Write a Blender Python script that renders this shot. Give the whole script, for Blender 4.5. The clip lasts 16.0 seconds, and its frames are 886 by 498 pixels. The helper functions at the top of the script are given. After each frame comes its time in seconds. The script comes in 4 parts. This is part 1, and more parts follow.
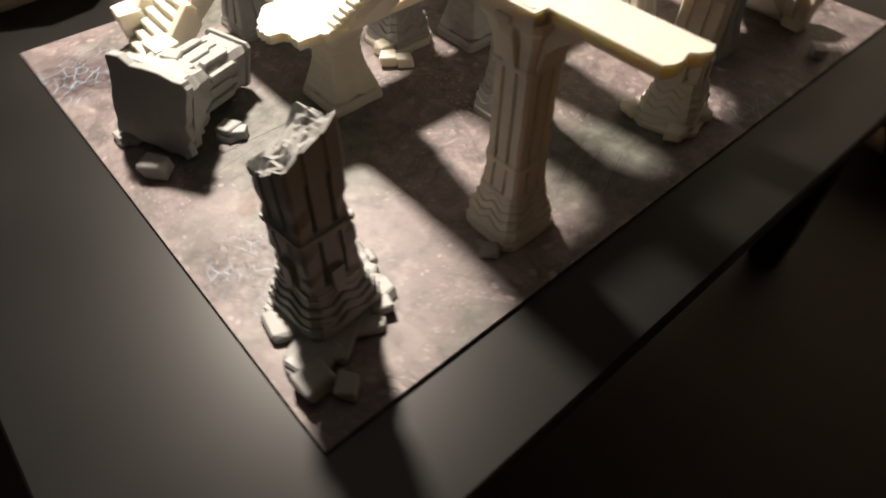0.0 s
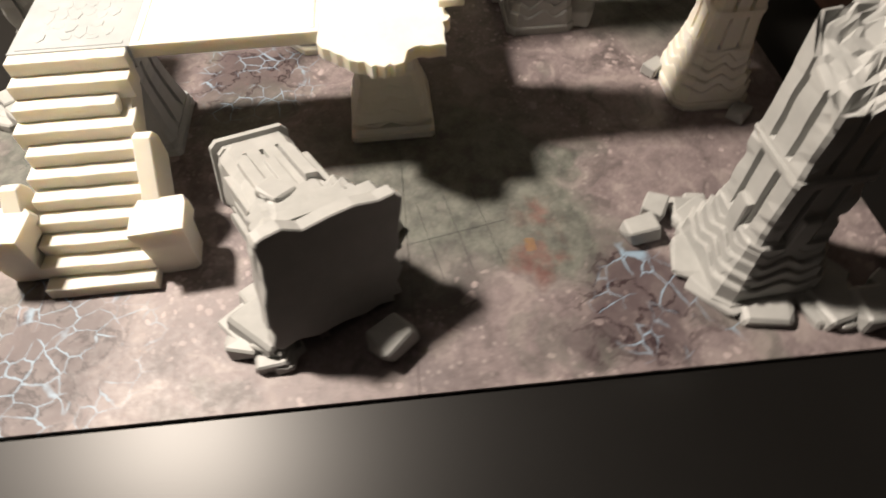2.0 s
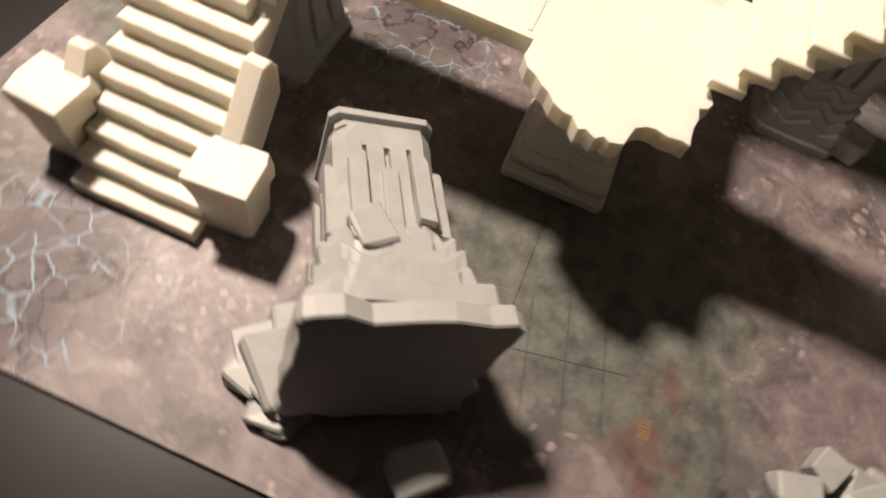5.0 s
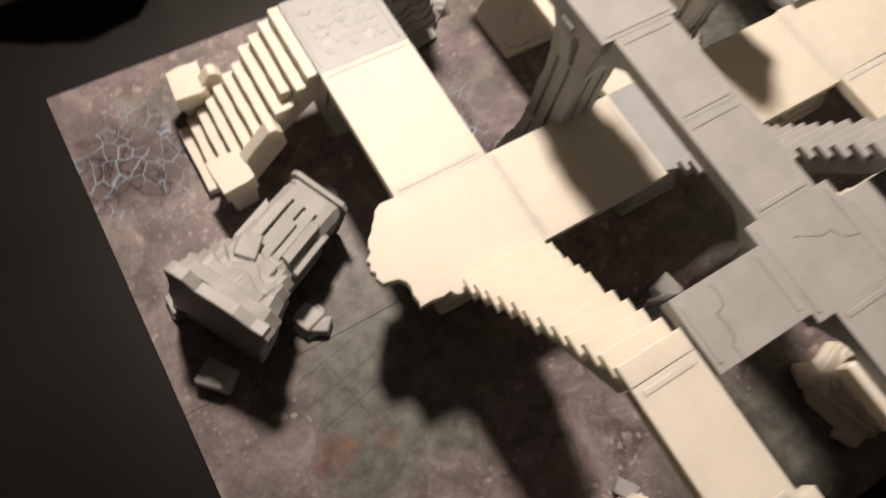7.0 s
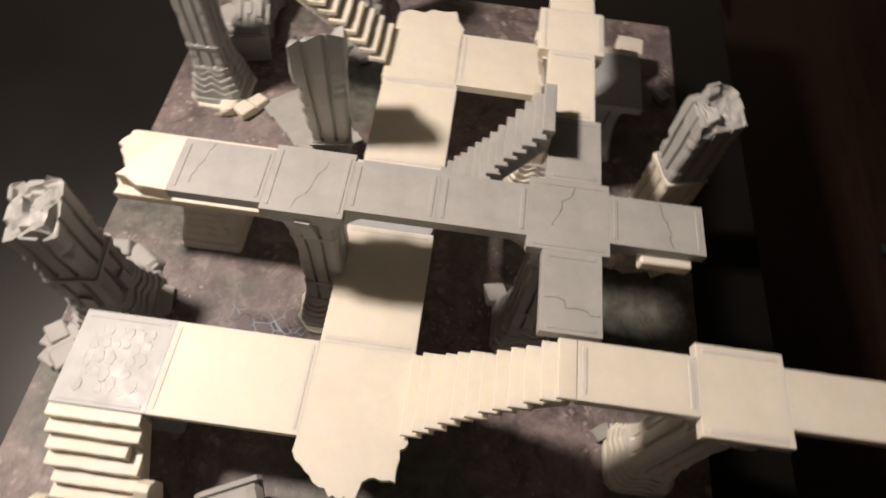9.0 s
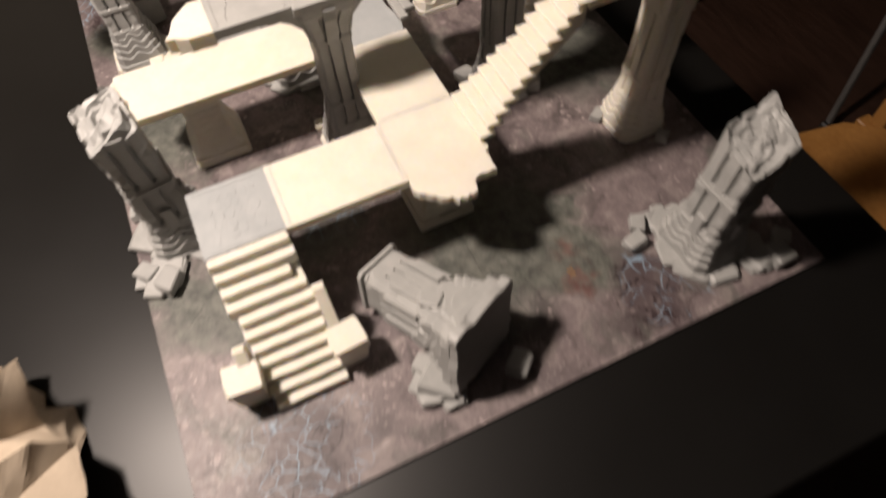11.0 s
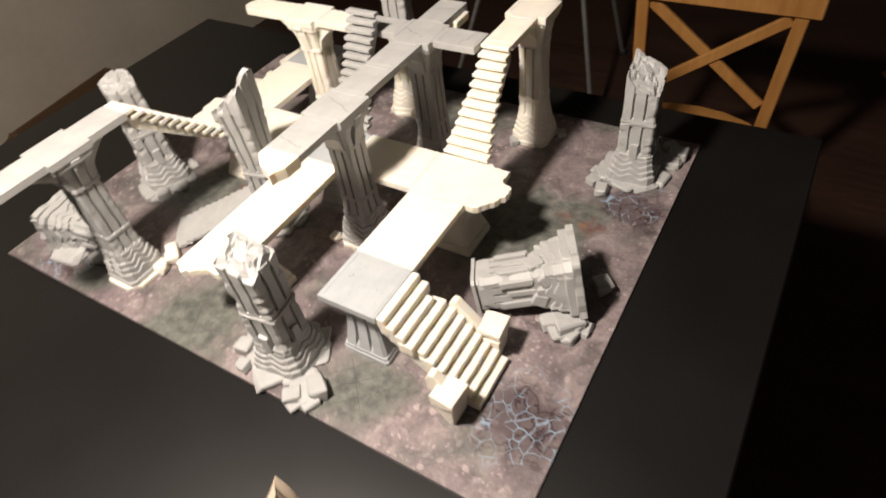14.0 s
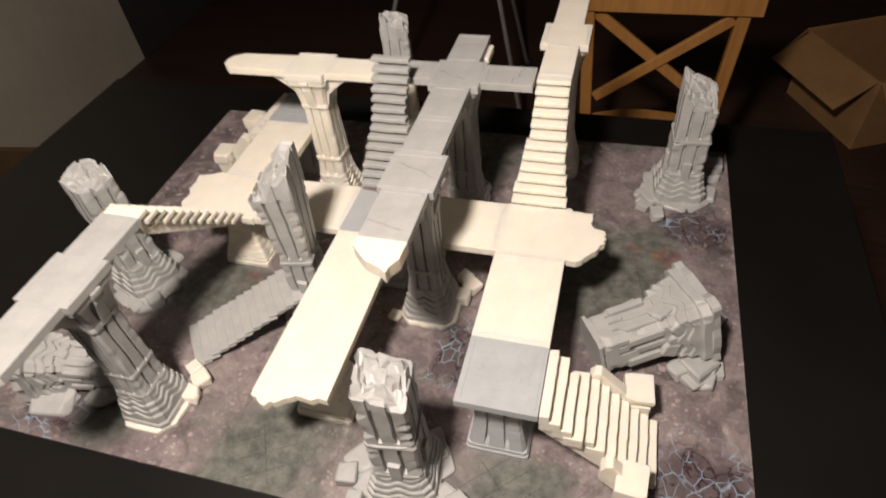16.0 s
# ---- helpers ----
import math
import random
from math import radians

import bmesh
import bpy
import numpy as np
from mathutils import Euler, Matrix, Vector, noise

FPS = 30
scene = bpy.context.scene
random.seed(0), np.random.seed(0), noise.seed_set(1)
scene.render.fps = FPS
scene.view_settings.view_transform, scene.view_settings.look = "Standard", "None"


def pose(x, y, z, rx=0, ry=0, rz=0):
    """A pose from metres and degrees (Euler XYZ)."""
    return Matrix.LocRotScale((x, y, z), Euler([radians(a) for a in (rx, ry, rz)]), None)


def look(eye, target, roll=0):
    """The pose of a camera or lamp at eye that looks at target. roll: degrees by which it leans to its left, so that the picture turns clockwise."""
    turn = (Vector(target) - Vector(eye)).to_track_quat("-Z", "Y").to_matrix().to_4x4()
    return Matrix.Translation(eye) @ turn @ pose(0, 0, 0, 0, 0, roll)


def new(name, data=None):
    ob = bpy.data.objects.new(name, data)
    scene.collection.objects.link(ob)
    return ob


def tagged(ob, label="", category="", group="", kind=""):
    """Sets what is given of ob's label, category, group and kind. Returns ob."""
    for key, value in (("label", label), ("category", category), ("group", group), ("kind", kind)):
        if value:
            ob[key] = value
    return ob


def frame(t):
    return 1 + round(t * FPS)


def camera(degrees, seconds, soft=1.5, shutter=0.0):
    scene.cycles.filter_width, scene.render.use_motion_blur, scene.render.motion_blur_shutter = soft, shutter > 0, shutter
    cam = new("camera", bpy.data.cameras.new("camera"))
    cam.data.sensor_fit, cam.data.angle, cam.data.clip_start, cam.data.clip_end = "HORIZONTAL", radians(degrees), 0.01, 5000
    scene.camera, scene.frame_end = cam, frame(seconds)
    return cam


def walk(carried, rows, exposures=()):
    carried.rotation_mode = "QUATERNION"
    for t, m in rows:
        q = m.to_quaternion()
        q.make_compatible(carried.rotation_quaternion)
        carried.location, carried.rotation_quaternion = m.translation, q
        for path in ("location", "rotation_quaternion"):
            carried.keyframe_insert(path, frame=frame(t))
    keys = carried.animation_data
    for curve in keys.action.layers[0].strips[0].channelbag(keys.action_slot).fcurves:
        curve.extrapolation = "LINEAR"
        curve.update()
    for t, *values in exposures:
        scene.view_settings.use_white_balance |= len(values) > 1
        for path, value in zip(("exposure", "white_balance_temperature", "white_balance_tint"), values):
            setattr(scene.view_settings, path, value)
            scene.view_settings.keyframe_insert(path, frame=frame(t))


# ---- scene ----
cam = camera(72.2, 16.0, soft=1.8, shutter=0.5)
S = 1.363  # metres in one unit of the plan; the board's short side is 0.559 units, 30 inches
PATH = [
    (0, (0.042, 0.709, 0.344), (-0.822, -0.271, -1.17), 0.4),
    (0.5, (0.106, 0.608, 0.338), (-0.949, -0.084, -1.214), -1.8),
    (1, (0.11, 0.498, 0.313), (-1.056, 0.097, -1.261), -3.2),
    (1.5, (0.108, 0.382, 0.299), (-1.081, 0.243, -1.303), -2.5),
    (2, (0.121, 0.285, 0.288), (-1.054, 0.368, -1.328), -2.0),
    (2.5, (0.085, 0.201, 0.266), (-1.0, 0.574, -1.372), 2.6),
    (3, (0.017, 0.137, 0.238), (-0.9, 0.692, -1.45), 8.4),
    (3.2, (0.002, 0.123, 0.228), (-0.868, 0.712, -1.475), 10.5),
    (5.5, (0.019, 0.336, 0.273), (-0.802, -0.052, -1.509), 20.8),
    (6, (-0.013, 0.399, 0.315), (-0.576, -0.125, -1.531), 18.7),
    (6.5, (-0.068, 0.395, 0.37), (-0.553, -0.112, -1.503), 16.5),
    (7, (-0.094, 0.383, 0.431), (-0.603, -0.15, -1.429), 14.1),
    (7.5, (-0.111, 0.383, 0.506), (-0.715, -0.114, -1.335), 12.9),
    (8, (-0.112, 0.372, 0.53), (-0.889, -0.037, -1.267), 11.2),
    (8.1, (-0.11, 0.368, 0.529), (-0.932, -0.024, -1.251), 10.5),
    (10.5, (-0.027, 0.21, 0.47), (-0.927, 0.586, -1.276), -0.9),
    (11, (0.107, 0.154, 0.479), (-0.844, 0.529, -1.239), -4.1),
    (11.5, (0.209, 0.1, 0.471), (-0.751, 0.516, -1.233), -6.1),
    (12, (0.229, 0.092, 0.496), (-0.752, 0.511, -1.196), -7.1),
    (12.5, (0.271, 0.02, 0.498), (-0.728, 0.585, -1.139), -8.4),
    (13, (0.238, -0.049, 0.492), (-0.8, 0.699, -1.045), -9.9),
    (13.5, (0.169, -0.104, 0.518), (-0.819, 0.848, -0.938), -9.1),
    (14, (0.085, -0.163, 0.516), (-0.752, 0.968, -0.906), -8.7),
    (14.5, (-0.013, -0.155, 0.506), (-0.704, 1.078, -0.91), -6.3),
    (15, (-0.106, -0.142, 0.489), (-0.668, 1.122, -0.955), -4.7),
    (15.5, (-0.16, -0.157, 0.488), (-0.592, 1.146, -0.966), -4.4),
    (16, (-0.155, -0.161, 0.516), (-0.627, 1.161, -0.909), -6.6),
]
EXPOSURES = [(0.0, 1.55, 6900, 8), (1.0, 1.4, 6800, 8), (2.0, 1.2, 6800, 8), (3.0, 0.90, 6850, 10), (5.5, 0.80, 7250, 13), (6.0, 0.95, 7250, 13), (6.5, 0.88, 7250, 13), (7.0, 0.35, 7050, 14), (8.0, 0.25, 7000, 14), (10.5, 0.25, 6900, 14), (11.0, 0.45, 6900, 14), (12.0, 1.0, 6950, 12), (13.0, 1.0, 6750, 11), (14.5, 0.92, 6650, 10), (15.0, 0.76, 6650, 11), (16.0, 0.47, 6650, 12)]
walk(cam, [(t, look(Vector(eye) * S, Vector(target) * S, roll)) for t, eye, target, roll in PATH], EXPOSURES)

# ---- light: one bulb hanging low over the table, in a dark room ----
world = bpy.data.worlds.new("room_dark")
scene.world = world
world.use_nodes = True
world.node_tree.nodes["Background"].inputs["Color"].default_value = (1.0, 0.86, 0.7, 1)
world.node_tree.nodes["Background"].inputs["Strength"].default_value = 0.0013
bulb = bpy.data.lights.new("ceiling_bulb", "POINT")
bulb.energy, bulb.color, bulb.shadow_soft_size = 66.0, (1.0, 0.885, 0.80), 0.07
new("ceiling_bulb", bulb).location = Vector((-0.350, -0.205, 0.87)) * S


# ---- materials ----
class Nodes:
    def __init__(self, name):
        self.mat = bpy.data.materials.new(name)
        self.mat.use_nodes = True
        self.tree = self.mat.node_tree
        self.bsdf = self.tree.nodes["Principled BSDF"]
        coord = self.tree.nodes.new("ShaderNodeTexCoord")
        self.place = coord.outputs["Object"]

    def wire(self, value, socket):
        if hasattr(value, "is_output"):
            self.tree.links.new(value, socket)
        elif isinstance(value, tuple) and len(value) == 3 and socket.type == "RGBA":
            socket.default_value = (*value, 1)
        else:
            socket.default_value = value

    def noise(self, scale, detail=4, rough=0.55, place=None):
        n = self.tree.nodes.new("ShaderNodeTexNoise")
        n.inputs["Scale"].default_value, n.inputs["Detail"].default_value = scale, detail
        n.inputs["Roughness"].default_value = rough
        self.wire(place or self.place, n.inputs["Vector"])
        return n.outputs["Fac"]

    def cells(self, scale, feature="F1", place=None, out="Distance"):
        n = self.tree.nodes.new("ShaderNodeTexVoronoi")
        n.feature = feature
        n.inputs["Scale"].default_value = scale
        self.wire(place or self.place, n.inputs["Vector"])
        return n.outputs[out]

    def ramp(self, value, *stops):
        n = self.tree.nodes.new("ShaderNodeValToRGB")
        ramp = n.color_ramp
        while len(ramp.elements) < len(stops):
            ramp.elements.new(0.5)
        for e, (pos, colour) in zip(ramp.elements, stops):
            e.position = pos
            e.color = (*colour, 1) if isinstance(colour, tuple) else (colour, colour, colour, 1)
        self.wire(value, n.inputs["Fac"])
        return n.outputs["Color"]

    def mix(self, fac, a, b, blend="MIX"):
        n = self.tree.nodes.new("ShaderNodeMix")
        n.data_type, n.blend_type = "RGBA", blend
        self.wire(fac, n.inputs[0])
        self.wire(a, n.inputs[6])
        self.wire(b, n.inputs[7])
        return n.outputs[2]

    def math(self, op, a, b=0.0):
        n = self.tree.nodes.new("ShaderNodeMath")
        n.operation = op
        n.use_clamp = op in ("MULTIPLY", "ADD")
        self.wire(a, n.inputs[0])
        self.wire(b, n.inputs[1])
        return n.outputs[0]

    def stretch(self, sx, sy, sz):
        n = self.tree.nodes.new("ShaderNodeMapping")
        n.inputs["Scale"].default_value = (sx, sy, sz)
        self.wire(self.place, n.inputs["Vector"])
        return n.outputs["Vector"]

    def blob(self, x, y, r, wobble=None):
        """1 inside a spot of that radius, 0 outside, with a ragged rim."""
        n = self.tree.nodes.new("ShaderNodeVectorMath")
        n.operation = "DISTANCE"
        self.wire(wobble or self.place, n.inputs[0])
        n.inputs[1].default_value = (x * S, y * S, 0)
        return self.ramp(n.outputs["Value"], (0.45 * r * S, 1.0), (r * S, 0.0))

    def finish(self, colour, rough, height=None, strength=0.3, distance=0.001, metal=0.0):
        self.wire(colour, self.bsdf.inputs["Base Color"])
        self.wire(rough, self.bsdf.inputs["Roughness"])
        self.bsdf.inputs["Metallic"].default_value = metal
        if height is not None:
            b = self.tree.nodes.new("ShaderNodeBump")
            b.inputs["Strength"].default_value, b.inputs["Distance"].default_value = strength, distance
            self.wire(height, b.inputs["Height"])
            self.tree.links.new(b.outputs["Normal"], self.bsdf.inputs["Normal"])
        return self.mat


def printed(name, low, high, rough):
    """Bare 3D-printed plastic: faint layer lines, a few scuffs."""
    n = Nodes(name)
    layers = n.noise(900, 2, 0.5, n.stretch(0.02, 0.02, 1.0))
    scuff = n.noise(45, 6, 0.65)
    grain = n.noise(500, 3, 0.6)
    colour = n.ramp(scuff, (0.3, low), (0.7, high))
    height = n.mix(0.5, n.mix(0.5, layers, grain), scuff)
    return n.finish(colour, n.ramp(scuff, (0.3, rough - 0.08), (0.7, rough + 0.1)), height, 0.35, 0.0009)


CREAM = printed("cream_plastic", (0.78, 0.735, 0.63), (0.85, 0.805, 0.70), 0.5)
# cream filament lets a little light through
soft_glow = CREAM.node_tree.nodes["Principled BSDF"]
soft_glow.inputs["Subsurface Weight"].default_value = 0.32
soft_glow.inputs["Subsurface Radius"].default_value = (1.0, 0.78, 0.46)
soft_glow.inputs["Subsurface Scale"].default_value = 0.015
GREY = printed("grey_plastic", (0.365, 0.370, 0.360), (0.445, 0.447, 0.432), 0.47)
GREY.node_tree.nodes["Principled BSDF"].inputs["Specular IOR Level"].default_value = 0.5
PALE = printed("pale_grey_plastic", (0.375, 0.40, 0.41), (0.445, 0.465, 0.47), 0.42)


def board_print():
    n = Nodes("board_print")
    warp = n.tree.nodes.new("ShaderNodeVectorMath")
    warp.operation = "MULTIPLY_ADD"
    wob = n.tree.nodes.new("ShaderNodeTexNoise")
    wob.inputs["Scale"].default_value, wob.inputs["Detail"].default_value = 18, 5
    n.wire(n.place, wob.inputs["Vector"])
    n.wire(wob.outputs["Color"], warp.inputs[0])
    warp.inputs[1].default_value = (0.09, 0.09, 0.0)
    shift = n.tree.nodes.new("ShaderNodeVectorMath")
    shift.operation = "ADD"
    n.wire(n.place, shift.inputs[0])
    shift.inputs[1].default_value = (-0.045, -0.045, 0.0)
    n.wire(shift.outputs["Vector"], warp.inputs[2])
    w = warp.outputs["Vector"]
    fork = n.tree.nodes.new("ShaderNodeVectorMath")
    fork.operation = "MULTIPLY_ADD"
    n.wire(wob.outputs["Color"], fork.inputs[0])
    fork.inputs[1].default_value = (0.034, 0.034, 0.0)
    n.wire(n.place, fork.inputs[2])
    broad = n.noise(5.5, 6, 0.6)
    fine = n.noise(160, 5, 0.7)
    earth = n.ramp(broad, (0.32, (0.115, 0.096, 0.099)), (0.5, (0.232, 0.190, 0.191)), (0.68, (0.330, 0.277, 0.272)))
    blot = n.noise(34, 4, 0.55, w)
    earth = n.mix(n.ramp(fine, (0.35, 0.38), (0.62, 0.0)), earth, (0.075, 0.055, 0.058))
    earth = n.mix(n.ramp(blot, (0.52, 0.0), (0.66, 0.75)), earth, (0.325, 0.278, 0.265))
    earth = n.mix(n.ramp(blot, (0.32, 0.7), (0.46, 0.0)), earth, (0.078, 0.064, 0.064))
    # small pale pebbles, then larger flat ones
    gravel = n.ramp(n.cells(150), (0.14, 1.0), (0.34, 0.0))
    earth = n.mix(n.math("MULTIPLY", gravel, n.ramp(n.noise(16, 4), (0.44, 0.0), (0.62, 0.6))), earth, (0.38, 0.33, 0.32))
    for size, edge, patch in ((46, 0.23, 9), (110, 0.26, 13), (27, 0.15, 6)):
        slabs = n.ramp(n.cells(size, place=fork.outputs["Vector"]), (edge - 0.03, 1.0), (edge + 0.02, 0.0))
        earth = n.mix(n.math("MULTIPLY", slabs, n.ramp(n.noise(patch, 3), (0.49, 0.0), (0.60, 0.72))), earth, (0.46, 0.385, 0.375))
    # mossy flagstones
    moss = n.ramp(n.noise(7.5, 5, 0.6, w), (0.53, 0.0), (0.64, 0.8))
    for x, y, r in ((-0.42, 0.035, 0.085), (-0.20, 0.05, 0.06), (-0.15, 0.30, 0.11), (-0.10, 0.36, 0.05), (-0.327, 0.50, 0.09), (-0.57, 0.21, 0.08), (-0.59, 0.03, 0.04)):
        moss = n.math("ADD", moss, n.blob(x, y, r, w))
    stone = n.ramp(n.noise(60, 5, 0.65), (0.35, (0.055, 0.066, 0.056)), (0.65, (0.165, 0.178, 0.150)))
    colour = n.mix(n.math("MULTIPLY", moss, 0.85), earth, stone)
    # dark earth round the glowing fissures
    dark = n.blob(-0.04, 0.085, 0.055, w)
    for x, y, r in ((-0.04, 0.405, 0.05), (-0.27, 0.17, 0.05), (-0.65, 0.04, 0.05)):
        dark = n.math("ADD", dark, n.blob(x, y, r, w))
    colour = n.mix(n.math("MULTIPLY", dark, 0.7), colour, (0.055, 0.036, 0.040))
    # forked rifts in dark earth, and the pale blue net of cracks round them
    rift = n.ramp(n.noise(21, 5, 0.6, fork.outputs["Vector"]), (0.478, 0.0), (0.494, 1.0), (0.506, 1.0), (0.522, 0.0))
    colour = n.mix(n.math("MULTIPLY", rift, n.math("ADD", dark, 0.12)), colour, (0.028, 0.014, 0.017))
    near = n.blob(-0.036, 0.090, 0.070, w)
    for x, y, r in ((-0.043, 0.418, 0.052), (-0.268, 0.172, 0.060), (-0.65, 0.035, 0.062), (-0.50, 0.525, 0.05)):
        near = n.math("ADD", near, n.blob(x, y, r, w))
    net = n.ramp(n.cells(58, "DISTANCE_TO_EDGE", fork.outputs["Vector"]), (0.013, 1.0), (0.040, 0.0))
    gaps = n.ramp(n.noise(30, 3, 0.5), (0.43, 0.0), (0.54, 1.0))
    lines = n.math("MULTIPLY", n.math("MULTIPLY", net, gaps), n.ramp(near, (0.20, 0.0), (0.60, 0.72)))
    colour = n.mix(lines, colour, (0.30, 0.43, 0.55))
    blood = n.blob(-0.074, 0.343, 0.020, w)
    for x, y, r in ((-0.108, 0.36, 0.018), (-0.533, 0.223, 0.018), (-0.515, 0.213, 0.012)):
        blood = n.math("ADD", blood, n.blob(x, y, r, w))
    colour = n.mix(n.math("MULTIPLY", blood, n.ramp(n.noise(70, 4), (0.4, 0.05), (0.6, 0.38))), colour, (0.20, 0.040, 0.034))
    return n.finish(colour, n.ramp(fine, (0.3, 0.42), (0.7, 0.56)), fine, 0.08, 0.0004)


BOARD = board_print()


def plain(name, low, high, scale, rough, bump=0.2, distance=0.0006, metal=0.0, stretch=None):
    n = Nodes(name)
    place = n.stretch(*stretch) if stretch else None
    a, b = n.noise(scale, 5, 0.6, place), n.noise(scale * 9, 4, 0.6, place)
    mixed = n.mix(0.4, a, b)
    return n.finish(n.ramp(mixed, (0.35, low), (0.65, high)), n.ramp(b, (0.3, rough - 0.05), (0.7, rough + 0.07)), mixed, bump, distance, metal)


def lacquer():
    n = Nodes("black_table_lacquer")
    smear, dust = n.noise(4, 3, 0.5), n.noise(260, 3, 0.7)
    colour = n.mix(n.ramp(dust, (0.62, 0.0), (0.8, 0.25)), n.ramp(smear, (0.3, (0.0055, 0.005, 0.0045)), (0.7, (0.008, 0.0075, 0.007))), (0.03, 0.028, 0.026))
    return n.finish(colour, n.ramp(smear, (0.2, 0.36), (0.8, 0.40)), dust, 0.03, 0.0002)


TABLE = lacquer()
TABLE.node_tree.nodes["Principled BSDF"].inputs["Specular IOR Level"].default_value = 0.43
EDGE_CARD = plain("board_card_edge", (0.02, 0.018, 0.018), (0.05, 0.045, 0.042), 60, 0.7)
CRACK_GREY = plain("crack_grey", (0.10, 0.10, 0.095), (0.15, 0.15, 0.14), 60, 0.6, 0.0)
DARK_INK = plain("dark_print", (0.03, 0.03, 0.03), (0.05, 0.05, 0.048), 60, 0.5, 0.0)
PAPER = plain("brown_packing_paper", (0.53, 0.435, 0.33), (0.63, 0.525, 0.405), 22, 0.7, 0.2, 0.001)
CARDBOARD = plain("cardboard", (0.25, 0.135, 0.050), (0.33, 0.185, 0.075), 12, 0.8, 0.2, 0.001)
DARK_CARD = plain("dark_cardboard", (0.085, 0.048, 0.022), (0.12, 0.068, 0.032), 12, 0.8, 0.2, 0.001)
PINE = plain("stained_pine", (0.30, 0.135, 0.035), (0.44, 0.22, 0.065), 9, 0.45, 0.15, 0.0008, 0.0, (1, 1, 0.12))
FLOOR = plain("dark_wood_floor", (0.030, 0.015, 0.010), (0.060, 0.030, 0.020), 5, 0.5, 0.1, 0.001, 0.0, (0.15, 1, 1))
WALL = plain("beige_wall", (0.40, 0.36, 0.29), (0.46, 0.42, 0.34), 3, 0.8, 0.1)
# near-black stands in for unlit room surfaces and keeps bounced light low
PAINTED_SHADE = plain("wall_painted_shade", (0.02, 0.018, 0.017), (0.03, 0.027, 0.025), 3, 0.85, 0.1)
STEEL = plain("grey_metal", (0.30, 0.30, 0.29), (0.42, 0.41, 0.40), 30, 0.35, 0.05, 0.0003, 0.8)
ORANGE = plain("orange_plastic", (0.75, 0.16, 0.02), (0.85, 0.22, 0.03), 30, 0.4)
BLACK = plain("black_plastic", (0.015, 0.015, 0.015), (0.03, 0.03, 0.03), 40, 0.4)


# ---- building helpers (plan units in, metres out) ----
def part(name, bm, material, parent=None, label=""):
    bmesh.ops.recalc_face_normals(bm, faces=bm.faces[:])
    bm.transform(Matrix.Scale(S, 4))
    mesh = bpy.data.meshes.new(name)
    bm.to_mesh(mesh)
    bm.free()
    mesh.materials.append(material)
    ob = new(name, mesh)
    ob.parent = parent
    return tagged(ob, label)


def thing(name, x, y, z, label, category, group="", turn=0.0):
    ob = new(name)
    ob.matrix_basis = pose(x * S, y * S, z * S, 0, 0, turn)
    ob.empty_display_size = 0.02
    return tagged(ob, label, category, group)


def bevel(bm, amount, segments=1):
    edges = [e for e in bm.edges if len(e.link_faces) == 2 and e.calc_face_angle(0) > 0.5]
    bmesh.ops.bevel(bm, geom=edges, offset=amount, segments=segments, affect="EDGES", clamp_overlap=True)


def box(x0, x1, y0, y1, z0, z1, soft=0.0005, bm=None):
    own = bmesh.new()
    bmesh.ops.create_cube(own, size=1, matrix=Matrix.Translation(((x0 + x1) / 2, (y0 + y1) / 2, (z0 + z1) / 2)) @ Matrix.Diagonal((x1 - x0, y1 - y0, z1 - z0, 1)))
    if soft:
        bevel(own, soft)
    if bm is None:
        return own
    merge(bm, own)
    return bm


def merge(bm, other, m=None):
    if m is not None:
        other.transform(m)
    mesh = bpy.data.meshes.new("tmp")
    other.to_mesh(mesh)
    other.free()
    bm.from_mesh(mesh)
    bpy.data.meshes.remove(mesh)
    return bm


def prism(outline, z0, z1, soft=0.0006):
    bm = bmesh.new()
    low = [bm.verts.new((x, y, z0)) for x, y in outline]
    high = [bm.verts.new((x, y, z1)) for x, y in outline]
    bm.faces.new(high)
    bm.faces.new(low[::-1])
    for i in range(len(outline)):
        j = (i + 1) % len(outline)
        bm.faces.new((low[i], low[j], high[j], high[i]))
    if soft:
        bmesh.ops.recalc_face_normals(bm, faces=bm.faces[:])
        rim = [e for e in bm.edges if e.verts[0].co.z == e.verts[1].co.z]
        bmesh.ops.bevel(bm, geom=rim, offset=soft, segments=1, affect="EDGES", clamp_overlap=True)
    return bm


def jag(p, q, count, depth, rng):
    """Points of a broken edge from p to q, without p and with q."""
    (x0, y0), (x1, y1) = p, q
    length = math.hypot(x1 - x0, y1 - y0)
    nx, ny = (y1 - y0) / length, -(x1 - x0) / length
    out = []
    for i in range(1, count):
        t = (i + rng.uniform(-0.3, 0.3)) / count
        d = depth * rng.uniform(-0.5, 1.0) * (0.6 + 0.6 * math.sin(math.pi * t))
        out.append((x0 + (x1 - x0) * t + nx * d, y0 + (y1 - y0) * t + ny * d))
    return out + [q]


